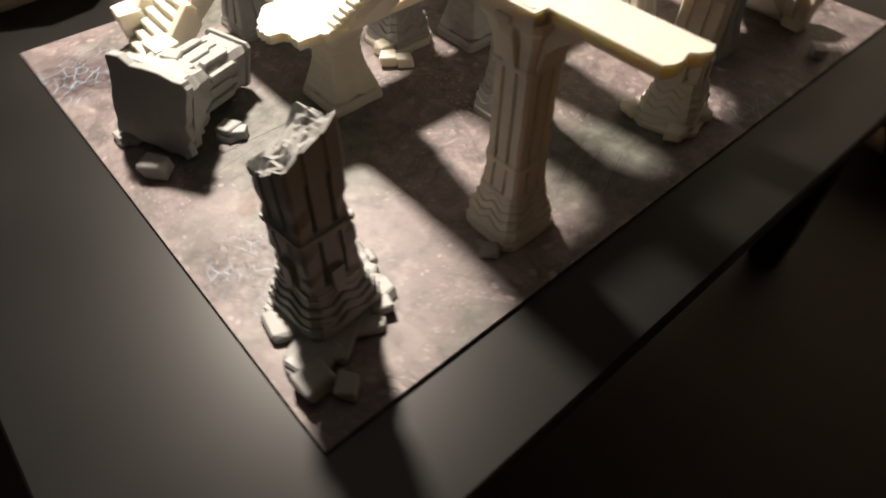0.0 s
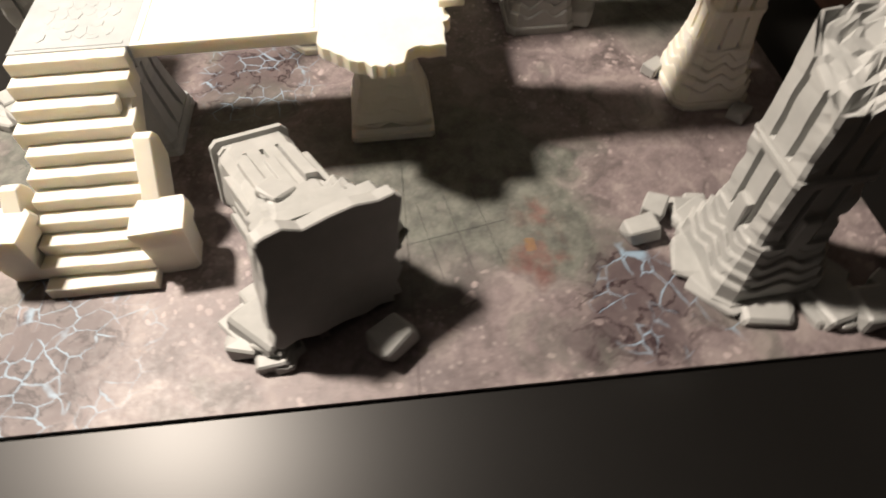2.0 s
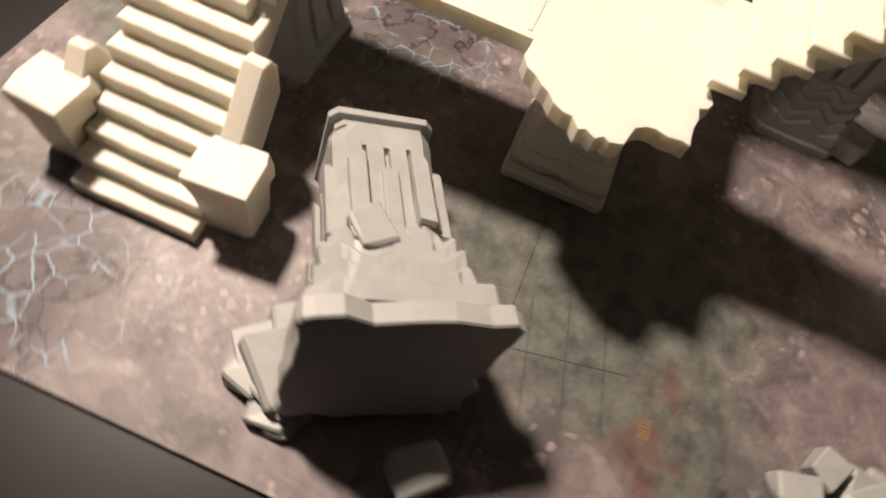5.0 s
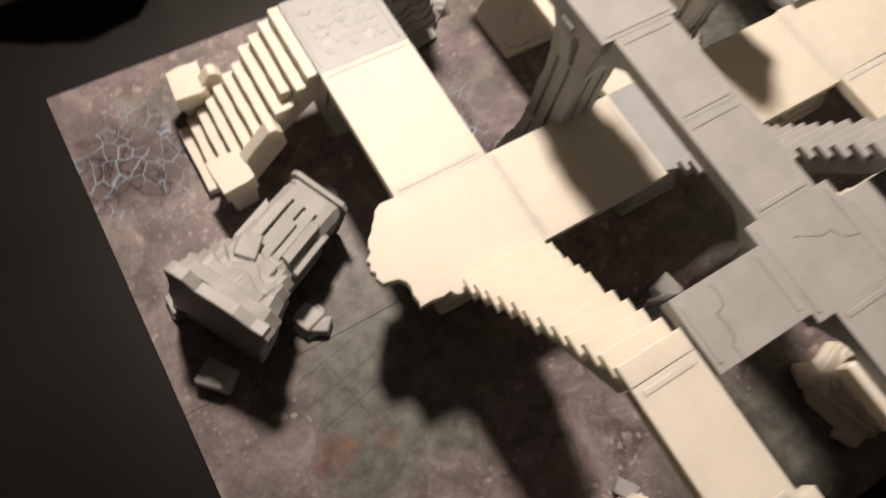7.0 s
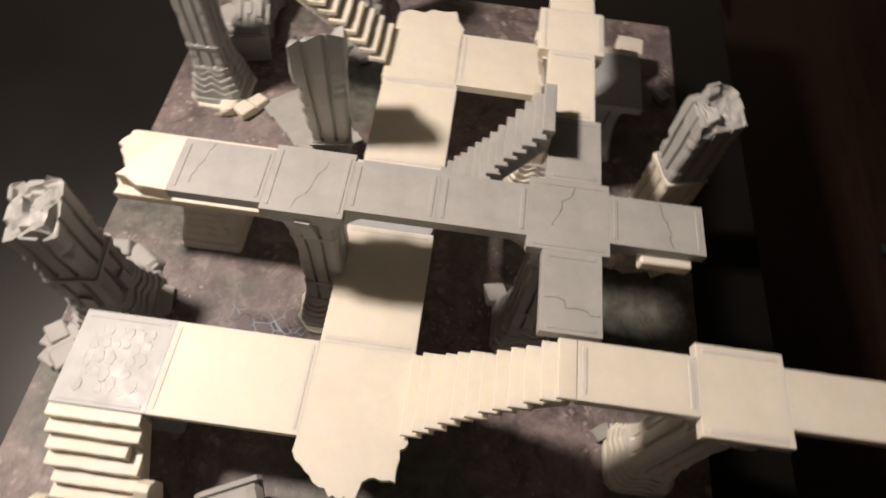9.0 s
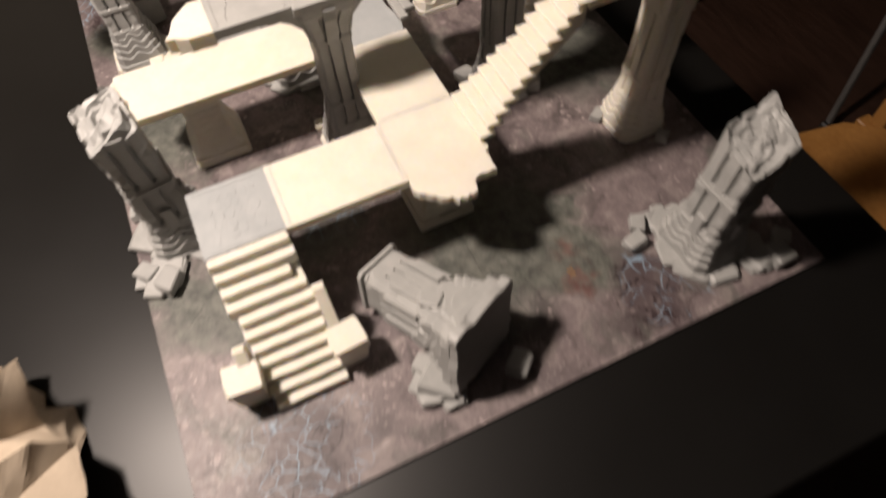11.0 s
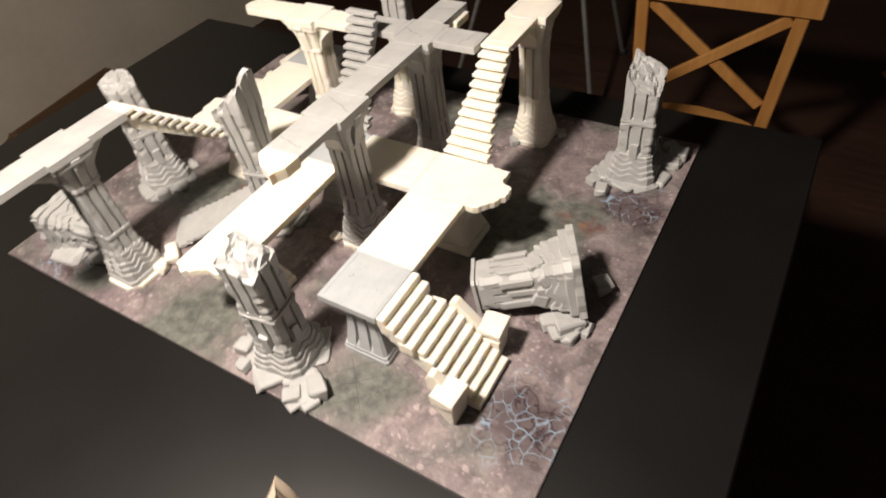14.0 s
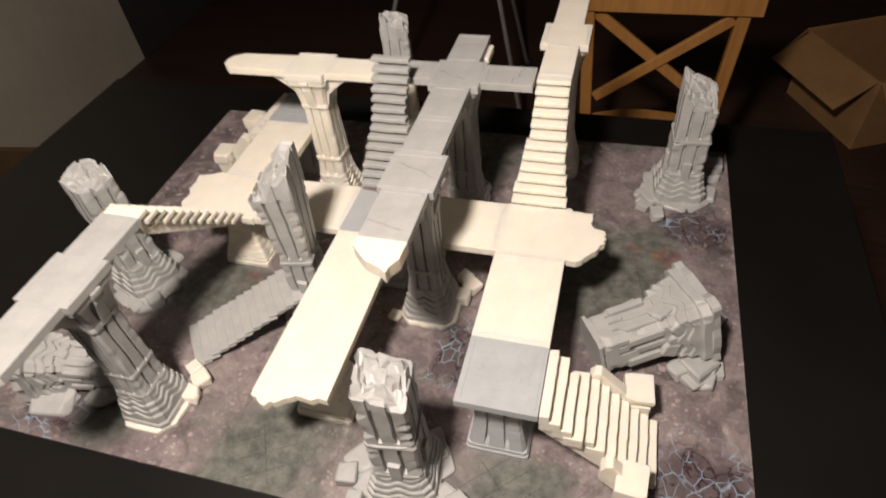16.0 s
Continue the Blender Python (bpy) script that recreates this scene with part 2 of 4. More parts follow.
def chunk(r, rng, flat=0.7, rough=0.25):
    """A chipped block with worn corners, sitting on z = 0."""
    bm = bmesh.new()
    for sx in (-1, 1):
        for sy in (-1, 1):
            for sz in (-1, 1):
                bm.verts.new((sx * r * rng.uniform(0.55, 1.0), sy * r * rng.uniform(0.5, 0.85), sz * r * flat * rng.uniform(0.55, 0.85)))
    for k in range(4):
        a = rng.uniform(0, math.tau)
        bm.verts.new((r * math.cos(a), r * 0.9 * math.sin(a), r * flat * rng.uniform(-0.5, 0.4)))
    made = bmesh.ops.convex_hull(bm, input=bm.verts[:])
    bmesh.ops.delete(bm, geom=[v for v in bm.verts if not v.link_faces], context="VERTS")
    bmesh.ops.dissolve_limit(bm, angle_limit=0.22, verts=bm.verts[:], edges=bm.edges[:])
    bmesh.ops.recalc_face_normals(bm, faces=bm.faces[:])
    bevel(bm, r * 0.09)
    low = min(v.co.z for v in bm.verts)
    bmesh.ops.translate(bm, verts=bm.verts[:], vec=(0, 0, -low))
    return bm


# one face of a square section: along the face, and how deep the fluting cuts there
FACE = [(-0.70, 0), (-0.36, 0), (-0.34, 1), (-0.23, 1), (-0.21, 0), (0.21, 0), (0.23, 1), (0.34, 1), (0.36, 0), (0.70, 0)]
FACE_THREE = [(-0.70, 0), (-0.46, 0), (-0.45, 1), (-0.38, 1), (-0.37, 0), (-0.06, 0), (-0.05, 1), (0.05, 1), (0.06, 0), (0.37, 0), (0.38, 1), (0.45, 1), (0.46, 0), (0.70, 0)]


FACE_FINE = [(-0.70 + 1.40 * k / 14, 0) for k in range(15)]


def ring_points(half, flute, wave, chamfer, face):
    pts = []
    for side in range(4):
        a = side * math.pi / 2
        for u, deep in face:
            uu = u / 0.70 * (1 - chamfer)
            d = half * (1 - 0.16 * deep * flute)
            x, y = d, uu * half
            z = wave * (math.cos(uu * math.pi * 2.3) * 0.5 + 0.5) * (1 - 0.25 * abs(uu))
            pts.append((x * math.cos(a) - y * math.sin(a), x * math.sin(a) + y * math.cos(a), z))
    return pts


def fracture(x, y, seed, cell, drop):
    """Height of a broken face: flat splinters, each tilted its own way."""
    p = Vector((x, y, 0)) / cell + seed
    near = noise.voronoi(p)[1][0]
    turn = noise.cell_vector(near * 7.31)
    return drop * (1.3 * (turn.x - 0.5) + 1.1 * ((p - near).x * (turn.y - 0.5) + (p - near).y * (turn.z - 0.5)))


def stack(layers, chamfer=0.25, close_top=True, broken=0.0, slope=(0, 0), rng=None, face=FACE):
    """Rings of (half width, height, fluting, wave) joined upward; a broken top is splintered and slanted."""
    bm = bmesh.new()
    rings = []
    for half, z, flute, wave in layers:
        rings.append([bm.verts.new((x, y, z + dz)) for x, y, dz in ring_points(half, flute, wave, chamfer, face)])
    for a, b in zip(rings, rings[1:]):
        for i in range(len(a)):
            j = (i + 1) % len(a)
            bm.faces.new((a[i], a[j], b[j], b[i]))
    bm.faces.new(rings[0][::-1])
    top = rings[-1]
    if broken:
        z0 = layers[-1][1]
        seed = Vector((rng.uniform(0, 50), rng.uniform(0, 50), 0.3))

        def lift(x, y):
            return slope[0] * x + slope[1] * y + fracture(x, y, seed, 0.0165, broken * 1.25) + fracture(x, y, seed * 1.7, 0.0075, broken * 0.5)
        even = ring_points(layers[-1][0], 0, 0, chamfer, face)
        for v in top:
            v.co.z += lift(v.co.x, v.co.y)
        last = top
        for f in (0.94, 0.86, 0.78, 0.70, 0.62, 0.53, 0.44, 0.34, 0.22, 0.10):
            inner = []
            for ex, ey, ez in even:
                x, y = ex * f, ey * f
                inner.append(bm.verts.new((x, y, z0 + lift(x, y))))
            for i in range(len(last)):
                j = (i + 1) % len(last)
                bm.faces.new((last[i], last[j], inner[j], inner[i]))
            last = inner
        top = last
    bm.faces.new(top)
    return bm


def densify(layers, step):
    """The same layers with more rings along tall stretches."""
    out = [layers[0]]
    for a, b in zip(layers, layers[1:]):
        n = max(1, round((b[1] - a[1]) / step)) if a[2] == b[2] else 1
        out += [tuple(p + (q - p) * k / n for p, q in zip(a, b)) for k in range(1, n + 1)]
    return out


def nick(bm, rng, odds=0.3, deep=0.12):
    """Knocks bits off the standing corners of a square section."""
    bites = {}
    for v in bm.verts:
        r = math.hypot(v.co.x, v.co.y)
        if r < 1e-6 or min(abs(v.co.x), abs(v.co.y)) < 0.52 * r:
            continue
        key = (v.co.x > 0, v.co.y > 0, round(v.co.z / 0.0045))
        if key not in bites:
            bites[key] = rng.uniform(0.3, 1.0) * deep if rng.random() < odds else 0.0
        k = 1 - bites[key]
        v.co = Vector((v.co.x * k, v.co.y * k, v.co.z))
    return bm


def chip(bm, rng, count, size):
    """Cuts small flats off the corners of a convex solid."""
    for k in range(count):
        bm.verts.ensure_lookup_table()
        mid = sum((v.co for v in bm.verts), Vector()) / len(bm.verts)
        v = rng.choice(bm.verts[:])
        out = (v.co - mid).normalized() + Vector((rng.uniform(-1, 1), rng.uniform(-1, 1), rng.uniform(-1, 1))) * 0.5
        out.normalize()
        bmesh.ops.bisect_plane(bm, geom=bm.verts[:] + bm.edges[:] + bm.faces[:], plane_co=v.co - out * size * rng.uniform(0.3, 1.0), plane_no=out, clear_outer=True)
        bmesh.ops.holes_fill(bm, edges=[e for e in bm.edges if e.is_boundary])
    return bm


def ragged_square(half, rng, count=7, depth=0.0036, corner=0.12):
    """Outline of a square plate with clipped corners and broken edges."""
    c = half * (1 - corner)
    ring = [(half, -c), (half, c), (c, half), (-c, half), (-half, c), (-half, -c), (-c, -half), (c, -half)]
    out = [ring[0]]
    for i in range(8):
        out += jag(ring[i], ring[(i + 1) % 8], count if i % 2 == 0 else 2, -depth if rng.random() < 0.5 else depth * 0.5, rng)
    return out[:-1]


def worn(bm, amount, scale, seed):
    for v in bm.verts:
        p = v.co * scale + Vector((seed, seed * 0.7, seed * 1.3))
        v.co += noise.noise_vector(p) * amount
    return bm


def steps_up(foot, count, w0, w1, rise, wave):
    """Layers of a stepped foot from half width w0 in to w1."""
    out = [(w0, foot, 0, 0), (w0, foot + rise * 0.8, 0, 0)]
    for k in range(1, count + 1):
        w = w0 + (w1 - w0) * k / count
        z = foot + rise * k
        out += [(w, z, 0, wave), (w - 0.0002, z + rise * 0.75, 0, wave)]
    return out


def column_foot(parent, material, seed, half=0.027, plinth=None):
    """Stepped foot of wavy courses, each its own piece; returns its height."""
    z, rng = 0.0, random.Random(seed + 70)
    if plinth:
        part("plinth", prism(ragged_square(half * 1.16, rng, 4, 0.0012, 0.42), 0, 0.0055, 0.0008), plinth, parent, "cream plastic base plate")
        lump = chunk(half * 0.42, rng, 0.75)
        lump.transform(Matrix.Translation((half * 1.10, half * 0.55, 0.0)))
        part("plinth_lump", worn(lump, 0.0006, 70, seed), plinth, parent, "broken cream plastic lump")
        z = 0.0055
    widths = (1.0, 0.935, 0.865, 0.795, 0.725)
    for k, f in enumerate(widths):
        w, wave = half * f, 0.0 if k == 0 else 0.0058
        low = z - 0.001 if k else z
        layer = stack([(w, low, 0, 0), (w, z + 0.0052, 0, wave), (w - 0.0007, z + 0.0062, 0, wave), (w * 0.80, z + 0.0064, 0, wave)], 0.22, face=FACE_FINE)
        part("foot_course", worn(nick(layer, rng, 0.25, 0.04), 0.0005, 75, seed + k), material, parent)
        z += 0.0072
    cap = stack([(half * 0.70, z - 0.004, 0, 0), (half * 0.70, z + 0.005, 0, 0.002), (half * 0.66, z + 0.007, 0, 0)], 0.22, face=FACE_FINE)
    part("foot", worn(cap, 0.0006, 60, seed), material, parent)
    return z + 0.004


def full_column(name, x, y, height, material, label, seed, turn=0, plinth=None, capital=None, group="columns", along=1):
    ob = thing(name, x, y, 0, label, "column", group, turn)
    z = column_foot(ob, material, seed, 0.0265, plinth)
    w = 0.0178
    cap = height - 0.040
    shaft = stack(densify([(w, z, 0, 0), (w, z + 0.003, 0, 0), (w * 0.96, z + 0.005, 1, 0), (w * 0.9, z + 0.022, 1, 0), (w * 0.9, z + 0.024, 0, 0),
                           (w * 0.93, z + 0.026, 0, 0), (w * 0.93, z + 0.029, 0, 0), (w * 0.88, z + 0.031, 1.25, 0), (w * 0.86, cap - 0.002, 1.25, 0), (w * 0.86, cap, 0, 0)], 0.006), 0.14)
    part("shaft", worn(nick(shaft, random.Random(seed), 0.2, 0.05), 0.0006, 70, seed + 3), material, ob)
    band = stack([(w * 0.86, cap, 0, 0), (w * 0.95, cap + 0.001, 0, 0), (w * 0.95, cap + 0.004, 0, 0), (w * 0.92, cap + 0.006, 0.6, 0), (w * 0.98, cap + 0.018, 0.9, 0),
                  (w * 1.15, cap + 0.028, 0.6, 0.002), (w * 1.35, cap + 0.034, 0, 0), (w * 1.38, height, 0, 0)], 0.16)
    part("capital", worn(band, 0.0008, 80, seed + 5), capital or material, ob, "cream plastic capital" if capital else "")
    for k in range(4):
        arm = bmesh.new()
        far, wide = (0.043, 0.012) if k % 2 == along else (0.027, 0.005)
        prof = [(0.012, -0.044), (0.018, -0.034), (0.021, -0.022), (0.012 + far * 0.42, -0.013), (far - 0.004, -0.007), (far, -0.0045), (far, -0.0005), (0.012, -0.0005)]
        lo = [arm.verts.new((px, -wide, height + pz)) for px, pz in prof]
        hi = [arm.verts.new((px, wide, height + pz)) for px, pz in prof]
        arm.faces.new(lo)
        arm.faces.new(hi[::-1])
        for i in range(len(prof)):
            j = (i + 1) % len(prof)
            arm.faces.new((lo[i], hi[i], hi[j], lo[j]))
        bevel(arm, 0.0006)
        arm.transform(Matrix.Rotation(k * math.pi / 2, 4, "Z"))
        part("bracket", worn(arm, 0.0006, 90, seed + k), capital if capital and k < 2 else material, ob)
    return ob


def broken_column(name, x, y, height, material, label, seed, turn=0, plinth=None, slope=(0.1, 0.2), rubble=True, group="broken columns", lower=None, w=0.0222, flare=1.0):
    rng = random.Random(seed)
    ob = thing(name, x, y, 0, label, "column", group, turn)
    if rubble:
        # broken flagstones spreading from under the foot
        for k in range(7):
            a = k / 7 * math.tau + rng.uniform(-0.25, 0.25)
            size = w * rng.uniform(0.80, 1.0)
            bm = chunk(size, rng, 0.20)
            bm.transform(Matrix.Translation((w * 1.22 * math.cos(a), w * 1.22 * math.sin(a), -0.0005)) @ Matrix.Rotation(rng.uniform(0, 6), 4, "Z") @ Matrix.Diagonal((1, 1, rng.uniform(0.7, 1.3), 1)))
            part("rubble_base", worn(bm, 0.0006, 70, seed + k), material, ob)
    z = column_foot(ob, lower or material, seed, w * 1.42, plinth)
    w *= 0.94
    cut = 0.125 if lower else 0.088
    low = stack(densify([(w, z - 0.002, 0, 0), (w, z + 0.004, 0, 0), (w * 0.97, z + 0.006, 1, 0), (w * 0.96, cut - 0.006, 1, 0), (w * 0.96, cut - 0.005, 0, 0), (w * 0.99, cut - 0.003, 0, 0), (w * 0.99, cut, 0, 0)], 0.005), 0.10)
    part("lower_shaft", worn(nick(low, rng, 0.35, 0.09), 0.0008, 60, seed + 1), lower or material, ob, "cream plastic lower shaft" if lower else "")
    shaft = stack(densify([(w * 0.93, cut - 0.001, 0, 0), (w * 0.93, cut + 0.003, 0, 0), (w * 0.92, cut + 0.004, 1.2, 0), (w * 0.92 * (1 + flare) / 2, (cut + height) / 2, 1.2, 0), (w * 0.92 * flare, height - 0.016, 1.2, 0), (w * 0.93 * flare, height - 0.015, 0.5, 0), (w * 0.93 * flare, height, 0.4, 0)], 0.005), 0.10, True, 0.0058, slope, rng)
    part("shaft", worn(nick(shaft, rng, 0.35, 0.11), 0.0008, 60, seed + 2), material, ob)
    # raised panels on the four faces of the foot
    for k in range(4):
        p = box(w * 0.9, w * 1.12, -0.0050, 0.0050, z - 0.002, z + 0.022, 0.0008)
        p.transform(Matrix.Rotation(k * math.pi / 2, 4, "Z"))
        part("raised_panel", worn(chip(p, rng, 3, 0.002), 0.0004, 80, seed + k), lower or material, ob)
    return ob


def rock(x, y, r, material, label, seed, flat=0.7, z=0.0, group="loose rocks"):
    rng = random.Random(seed)
    ob = part("rock", chunk(r, rng, flat), material)
    ob.matrix_basis = pose(x * S, y * S, z * S, 0, 0, rng.uniform(0, 360))
    return tagged(ob, label, "rock", group)


def slab(name, outline, top, material, label, thick=0.008, group="walkway slabs", ribs=True):
    xs, ys = [p[0] for p in outline], [p[1] for p in outline]
    cx, cy = sum(xs) / len(xs), sum(ys) / len(ys)
    ob = thing(name, cx, cy, top - thick, label, "walkway", group)
    gx, gy = 1 + 0.0005 / (max(xs) - min(xs)), 1 + 0.0005 / (max(ys) - min(ys))
    local = [((x - cx) * gx, (y - cy) * gy) for x, y in outline]
    part("deck", prism(local, 0, thick, 0.0002), material, ob)
    if len(outline) == 4:
        hx, hy = (max(xs) - min(xs)) / 2 - 0.0035, (max(ys) - min(ys)) / 2 - 0.0035
        for end in (-1, 1):
            if hx > hy:
                strip = box(end * hx - 0.0013, end * hx + 0.0013, -hy, hy, thick - 0.001, thick + 0.0004, 0.0002)
            else:
                strip = box(-hx, hx, end * hy - 0.0013, end * hy + 0.0013, thick - 0.001, thick + 0.0004, 0.0002)
            part("end_moulding", strip, material, ob)
    return ob


def rect(x0, x1, y0, y1):
    return [(x0, y0), (x1, y0), (x1, y1), (x0, y1)]


def paving(ob, x0, x1, y0, y1, top, material, rng, rows):
    """Low worn cobbles standing proud of a deck, each its own piece."""
    cx, cy = ob.matrix_basis.translation.x / S, ob.matrix_basis.translation.y / S
    z = top - ob.matrix_basis.translation.z / S
    step = (y1 - y0) / rows
    for i in range(rows):
        x = x0
        while x < x1 - 0.003:
            w = min(rng.uniform(0.007, 0.012), x1 - x)
            if rng.random() < 0.95:
                mx, my, turn = x + w / 2, y0 + (i + 0.5) * step, rng.uniform(0, 1)
                out = [(mx + w * 0.56 * rng.uniform(0.7, 1.0) * math.cos(turn + a * math.pi / 3), my + step * 0.58 * rng.uniform(0.75, 1.0) * math.sin(turn + a * math.pi / 3)) for a in range(6)]
                p = prism(out, z - 0.001, z + 0.0002, 0.00015)
                bmesh.ops.translate(p, verts=p.verts[:], vec=(-cx, -cy, 0))
                part("cobble", worn(p, 0.0004, 120, x * 90 + i), material, ob)
            x += w


def pedestal(x, y, height, material, label, seed, half=0.028, turn=0, carved=False):
    ob = thing("pedestal", x, y, 0, label, "pedestal", "pedestals", turn)
    part("foot", worn(stack([(half, 0, 0, 0), (half, 0.005, 0, 0), (half * 0.96, 0.006, 0, 0), (half * 0.95, 0.010, 0, 0)], 0.08), 0.0005, 60, seed), material, ob)
    lay = []
    ridge, notch = (0.0, 0.0003) if carved else (0.004, 0.0009)
    for k in range(9):
        t = k / 8
        w = half * (0.93 - (0.20 if carved else 0.33) * math.sin(min(t * 1.5, 1) * math.pi / 2) + 0.16 * max(0, t - 0.72) / 0.28)
        z = 0.010 + (height - 0.016) * t
        lay += [(w, z, 0.9 if carved and 0.1 < t < 0.9 else 0.12, ridge * (1 - t)), (w - notch, z + 0.0012, 0.9 if carved and 0.1 < t < 0.9 else 0.12, ridge * (1 - t))]
    lay = [l for l in lay if l[1] < height - 0.005]
    part("body", worn(stack(lay, 0.12, face=FACE if carved else FACE_FINE), 0.0005, 55, seed + 2), material, ob)
    if carved:
        for k in range(4):
            for u in (-0.5, 0.0, 0.5):
                tooth = box(half * 0.66, half * 0.84, half * (u - 0.16), half * (u + 0.16), height - 0.018, height - 0.007, 0.0005)
                tooth.transform(Matrix.Rotation(k * math.pi / 2, 4, "Z"))
                part("dentil", tooth, material, ob)
    part("cap", worn(stack([(half * 0.8, height - 0.008, 0, 0), (half * 0.92, height - 0.005, 0, 0), (half * 0.92, height, 0, 0)], 0.1), 0.0004, 60, seed + 4), material, ob)
    return ob


def profile(prof, x0, x1):
    """A solid with the given (y, z) outline, from x0 to x1."""
    bm = bmesh.new()
    lo = [bm.verts.new((x0, py, pz)) for py, pz in prof]
    hi = [bm.verts.new((x1, py, pz)) for py, pz in prof]
    bm.faces.new(lo)
    bm.faces.new(hi[::-1])
    for i in range(len(prof)):
        j = (i + 1) % len(prof)
        bm.faces.new((lo[i], hi[i], hi[j], lo[j]))
    return bm


def stair_flight(name, x, y, z_top, z_low, run, w_top, w_low, count, material, label, turn, seed, group="narrow stairs", solid=False):
    """A flight that climbs along local +y from z_low at y = 0 to z_top at y = run, widening downward."""
    rng = random.Random(seed)
    ob = thing(name, x, y, z_low, label, "stairs", group, turn)
    high = z_top - z_low
    rise, tread = high / count, run / count
    for k in range(count):
        w = w_low + (w_top - w_low) * min(1, (k / (count - 1)) * 1.8)
        a, b = w / 2 + rng.uniform(-0.0012, 0.0012), w / 2 + rng.uniform(-0.0012, 0.0012)
        z = rise * (k + 1)
        nose = 0.0008 if solid else 0.0030
        y0 = tread * k - nose
        y1 = min(tread * (k + 1.5), run)
        out = [(-a, y0)] + jag((-a, y0), (b, y0), 5, 0.0006, rng) + [(b, y1), (-a, y1)]
        low = max(z - rise * (1.5 if solid else 0.55), 0.0)
        part("step", prism(out, low, z, 0.0005), material, ob)
    prof = [(0.0, 0.0), (tread * 1.6, 0.0), (run, high - rise * 2.6), (run, high - rise * 0.6), (tread * 0.9, rise * 0.4)]
    w = w_top * (0.47 if solid else 0.40)
    part("soffit", profile(prof, -w, w), material, ob)
    return ob


# ---- table, board and room ----
ZT = -0.003
FLOOR_Z = -0.553
table = thing("table", -0.45, 0.05, FLOOR_Z, "black lacquered dining table under the game board", "table")
TX0, TX1, TY0, TY1 = -1.02, 0.138, -0.56, 0.632
part("tabletop", box(TX0 + 0.45, TX1 + 0.45, TY0 - 0.05, TY1 - 0.05, ZT - 0.022 - FLOOR_Z, ZT - FLOOR_Z, 0.002), TABLE, table)
for a, b, c, d in ((TX0 + 0.04, TX1 - 0.04, TY0 + 0.04, TY0 + 0.055), (TX0 + 0.04, TX1 - 0.04, TY1 - 0.055, TY1 - 0.04), (TX0 + 0.04, TX0 + 0.055, TY0 + 0.055, TY1 - 0.055), (TX1 - 0.055, TX1 - 0.04, TY0 + 0.055, TY1 - 0.055)):
    part("apron", box(a + 0.45, b + 0.45, c - 0.05, d - 0.05, ZT - 0.085 - FLOOR_Z, ZT - 0.022 - FLOOR_Z, 0.001), TABLE, table)
for lx in (TX0 + 0.055, TX1 - 0.11):
    for ly in (TY0 + 0.055, TY1 - 0.11):
        part("leg", box(lx + 0.45, lx + 0.505, ly - 0.05, ly + 0.005, 0, ZT - 0.022 - FLOOR_Z, 0.003), TABLE, table)

BW, BL = 0.748, 0.559
board = thing("game_board", 0, 0, ZT, "folding game board printed with purple earth, moss and fissures", "game board")
half = BL / 2
for y0, y1 in ((0, half - 0.0001), (half + 0.0001, BL)):
    panel = part("board_panel", box(-BW, 0, y0, y1, 0, 0.003, 0.0002), BOARD, board)


def ink_lines(name, segs, width, material, z=0.00312):
    bm = bmesh.new()
    for x0, y0, x1, y1 in segs:
        d = math.hypot(x1 - x0, y1 - y0) or 1
        nx, ny = -(y1 - y0) / d * width / 2, (x1 - x0) / d * width / 2
        bm.faces.new([bm.verts.new(p) for p in ((x0 + nx, y0 + ny, z), (x0 - nx, y0 - ny, z), (x1 - nx, y1 - ny, z), (x1 + nx, y1 + ny, z))])
    return part(name, bm, material, board)


flags = []
for gx, gy, ang in ((-0.42, 0.035, 0.5), (-0.205, 0.05, 0.75), (-0.10, 0.31, 0.2), (-0.31, 0.5, 0.4)):
    for k in range(3):
        o = (k - 1) * 0.018
        ca, sa = math.cos(ang), math.sin(ang)
        flags.append((gx - 0.03 * ca - o * sa, gy - 0.03 * sa + o * ca, gx + 0.03 * ca - o * sa, gy + 0.03 * sa + o * ca))
    flags.append((gx + 0.03 * math.sin(ang), gy - 0.03 * math.cos(ang), gx - 0.03 * math.sin(ang), gy + 0.03 * math.cos(ang)))
    ink_lines("printed_flagstone_joint", flags, 0.0004, DARK_INK)
    flags = []
grate = []
for k in range(6):
    grate.append((-0.090 + k * 0.0016, 0.348, -0.090 + k * 0.0016, 0.354))
ink_lines("printed_grate", grate, 0.0007, CARDBOARD, 0.00314)

# ---- raised walkways, lower level ----
LOW, HIGH = 0.090, 0.188
rng = random.Random(5)
LTH = 0.008
cream_slab = "cream plastic walkway slab on pedestals"
tile = slab("paved_tile", rect(-0.245, -0.1785, 0.074, 0.1385), LOW, PALE, "pale grey paved tile at the head of the stairs", LTH)
paving(tile, -0.236, -0.187, 0.084, 0.128, LOW, PALE, rng, 6)
slab1 = slab("walkway_slab", rect(-0.245, -0.1785, 0.139, 0.2415), LOW, CREAM, cream_slab, LTH)
edge = [(-0.245, 0.242), (-0.176, 0.2415), (-0.168, 0.241)]
for q in ((-0.155, 0.255), (-0.1435, 0.270), (-0.1435, 0.282), (-0.158, 0.293), (-0.1575, 0.310), (-0.178, 0.310), (-0.190, 0.3125)):
    edge += jag(edge[-1], q, 4, 0.0034, rng)
edge += [(-0.245, 0.3115)]
landing = slab("landing_slab", edge, LOW, CREAM, "cream plastic landing with a broken edge", LTH)
slab("walkway_slab", rect(-0.345, -0.2455, 0.242, 0.3105), LOW, CREAM, cream_slab, LTH)
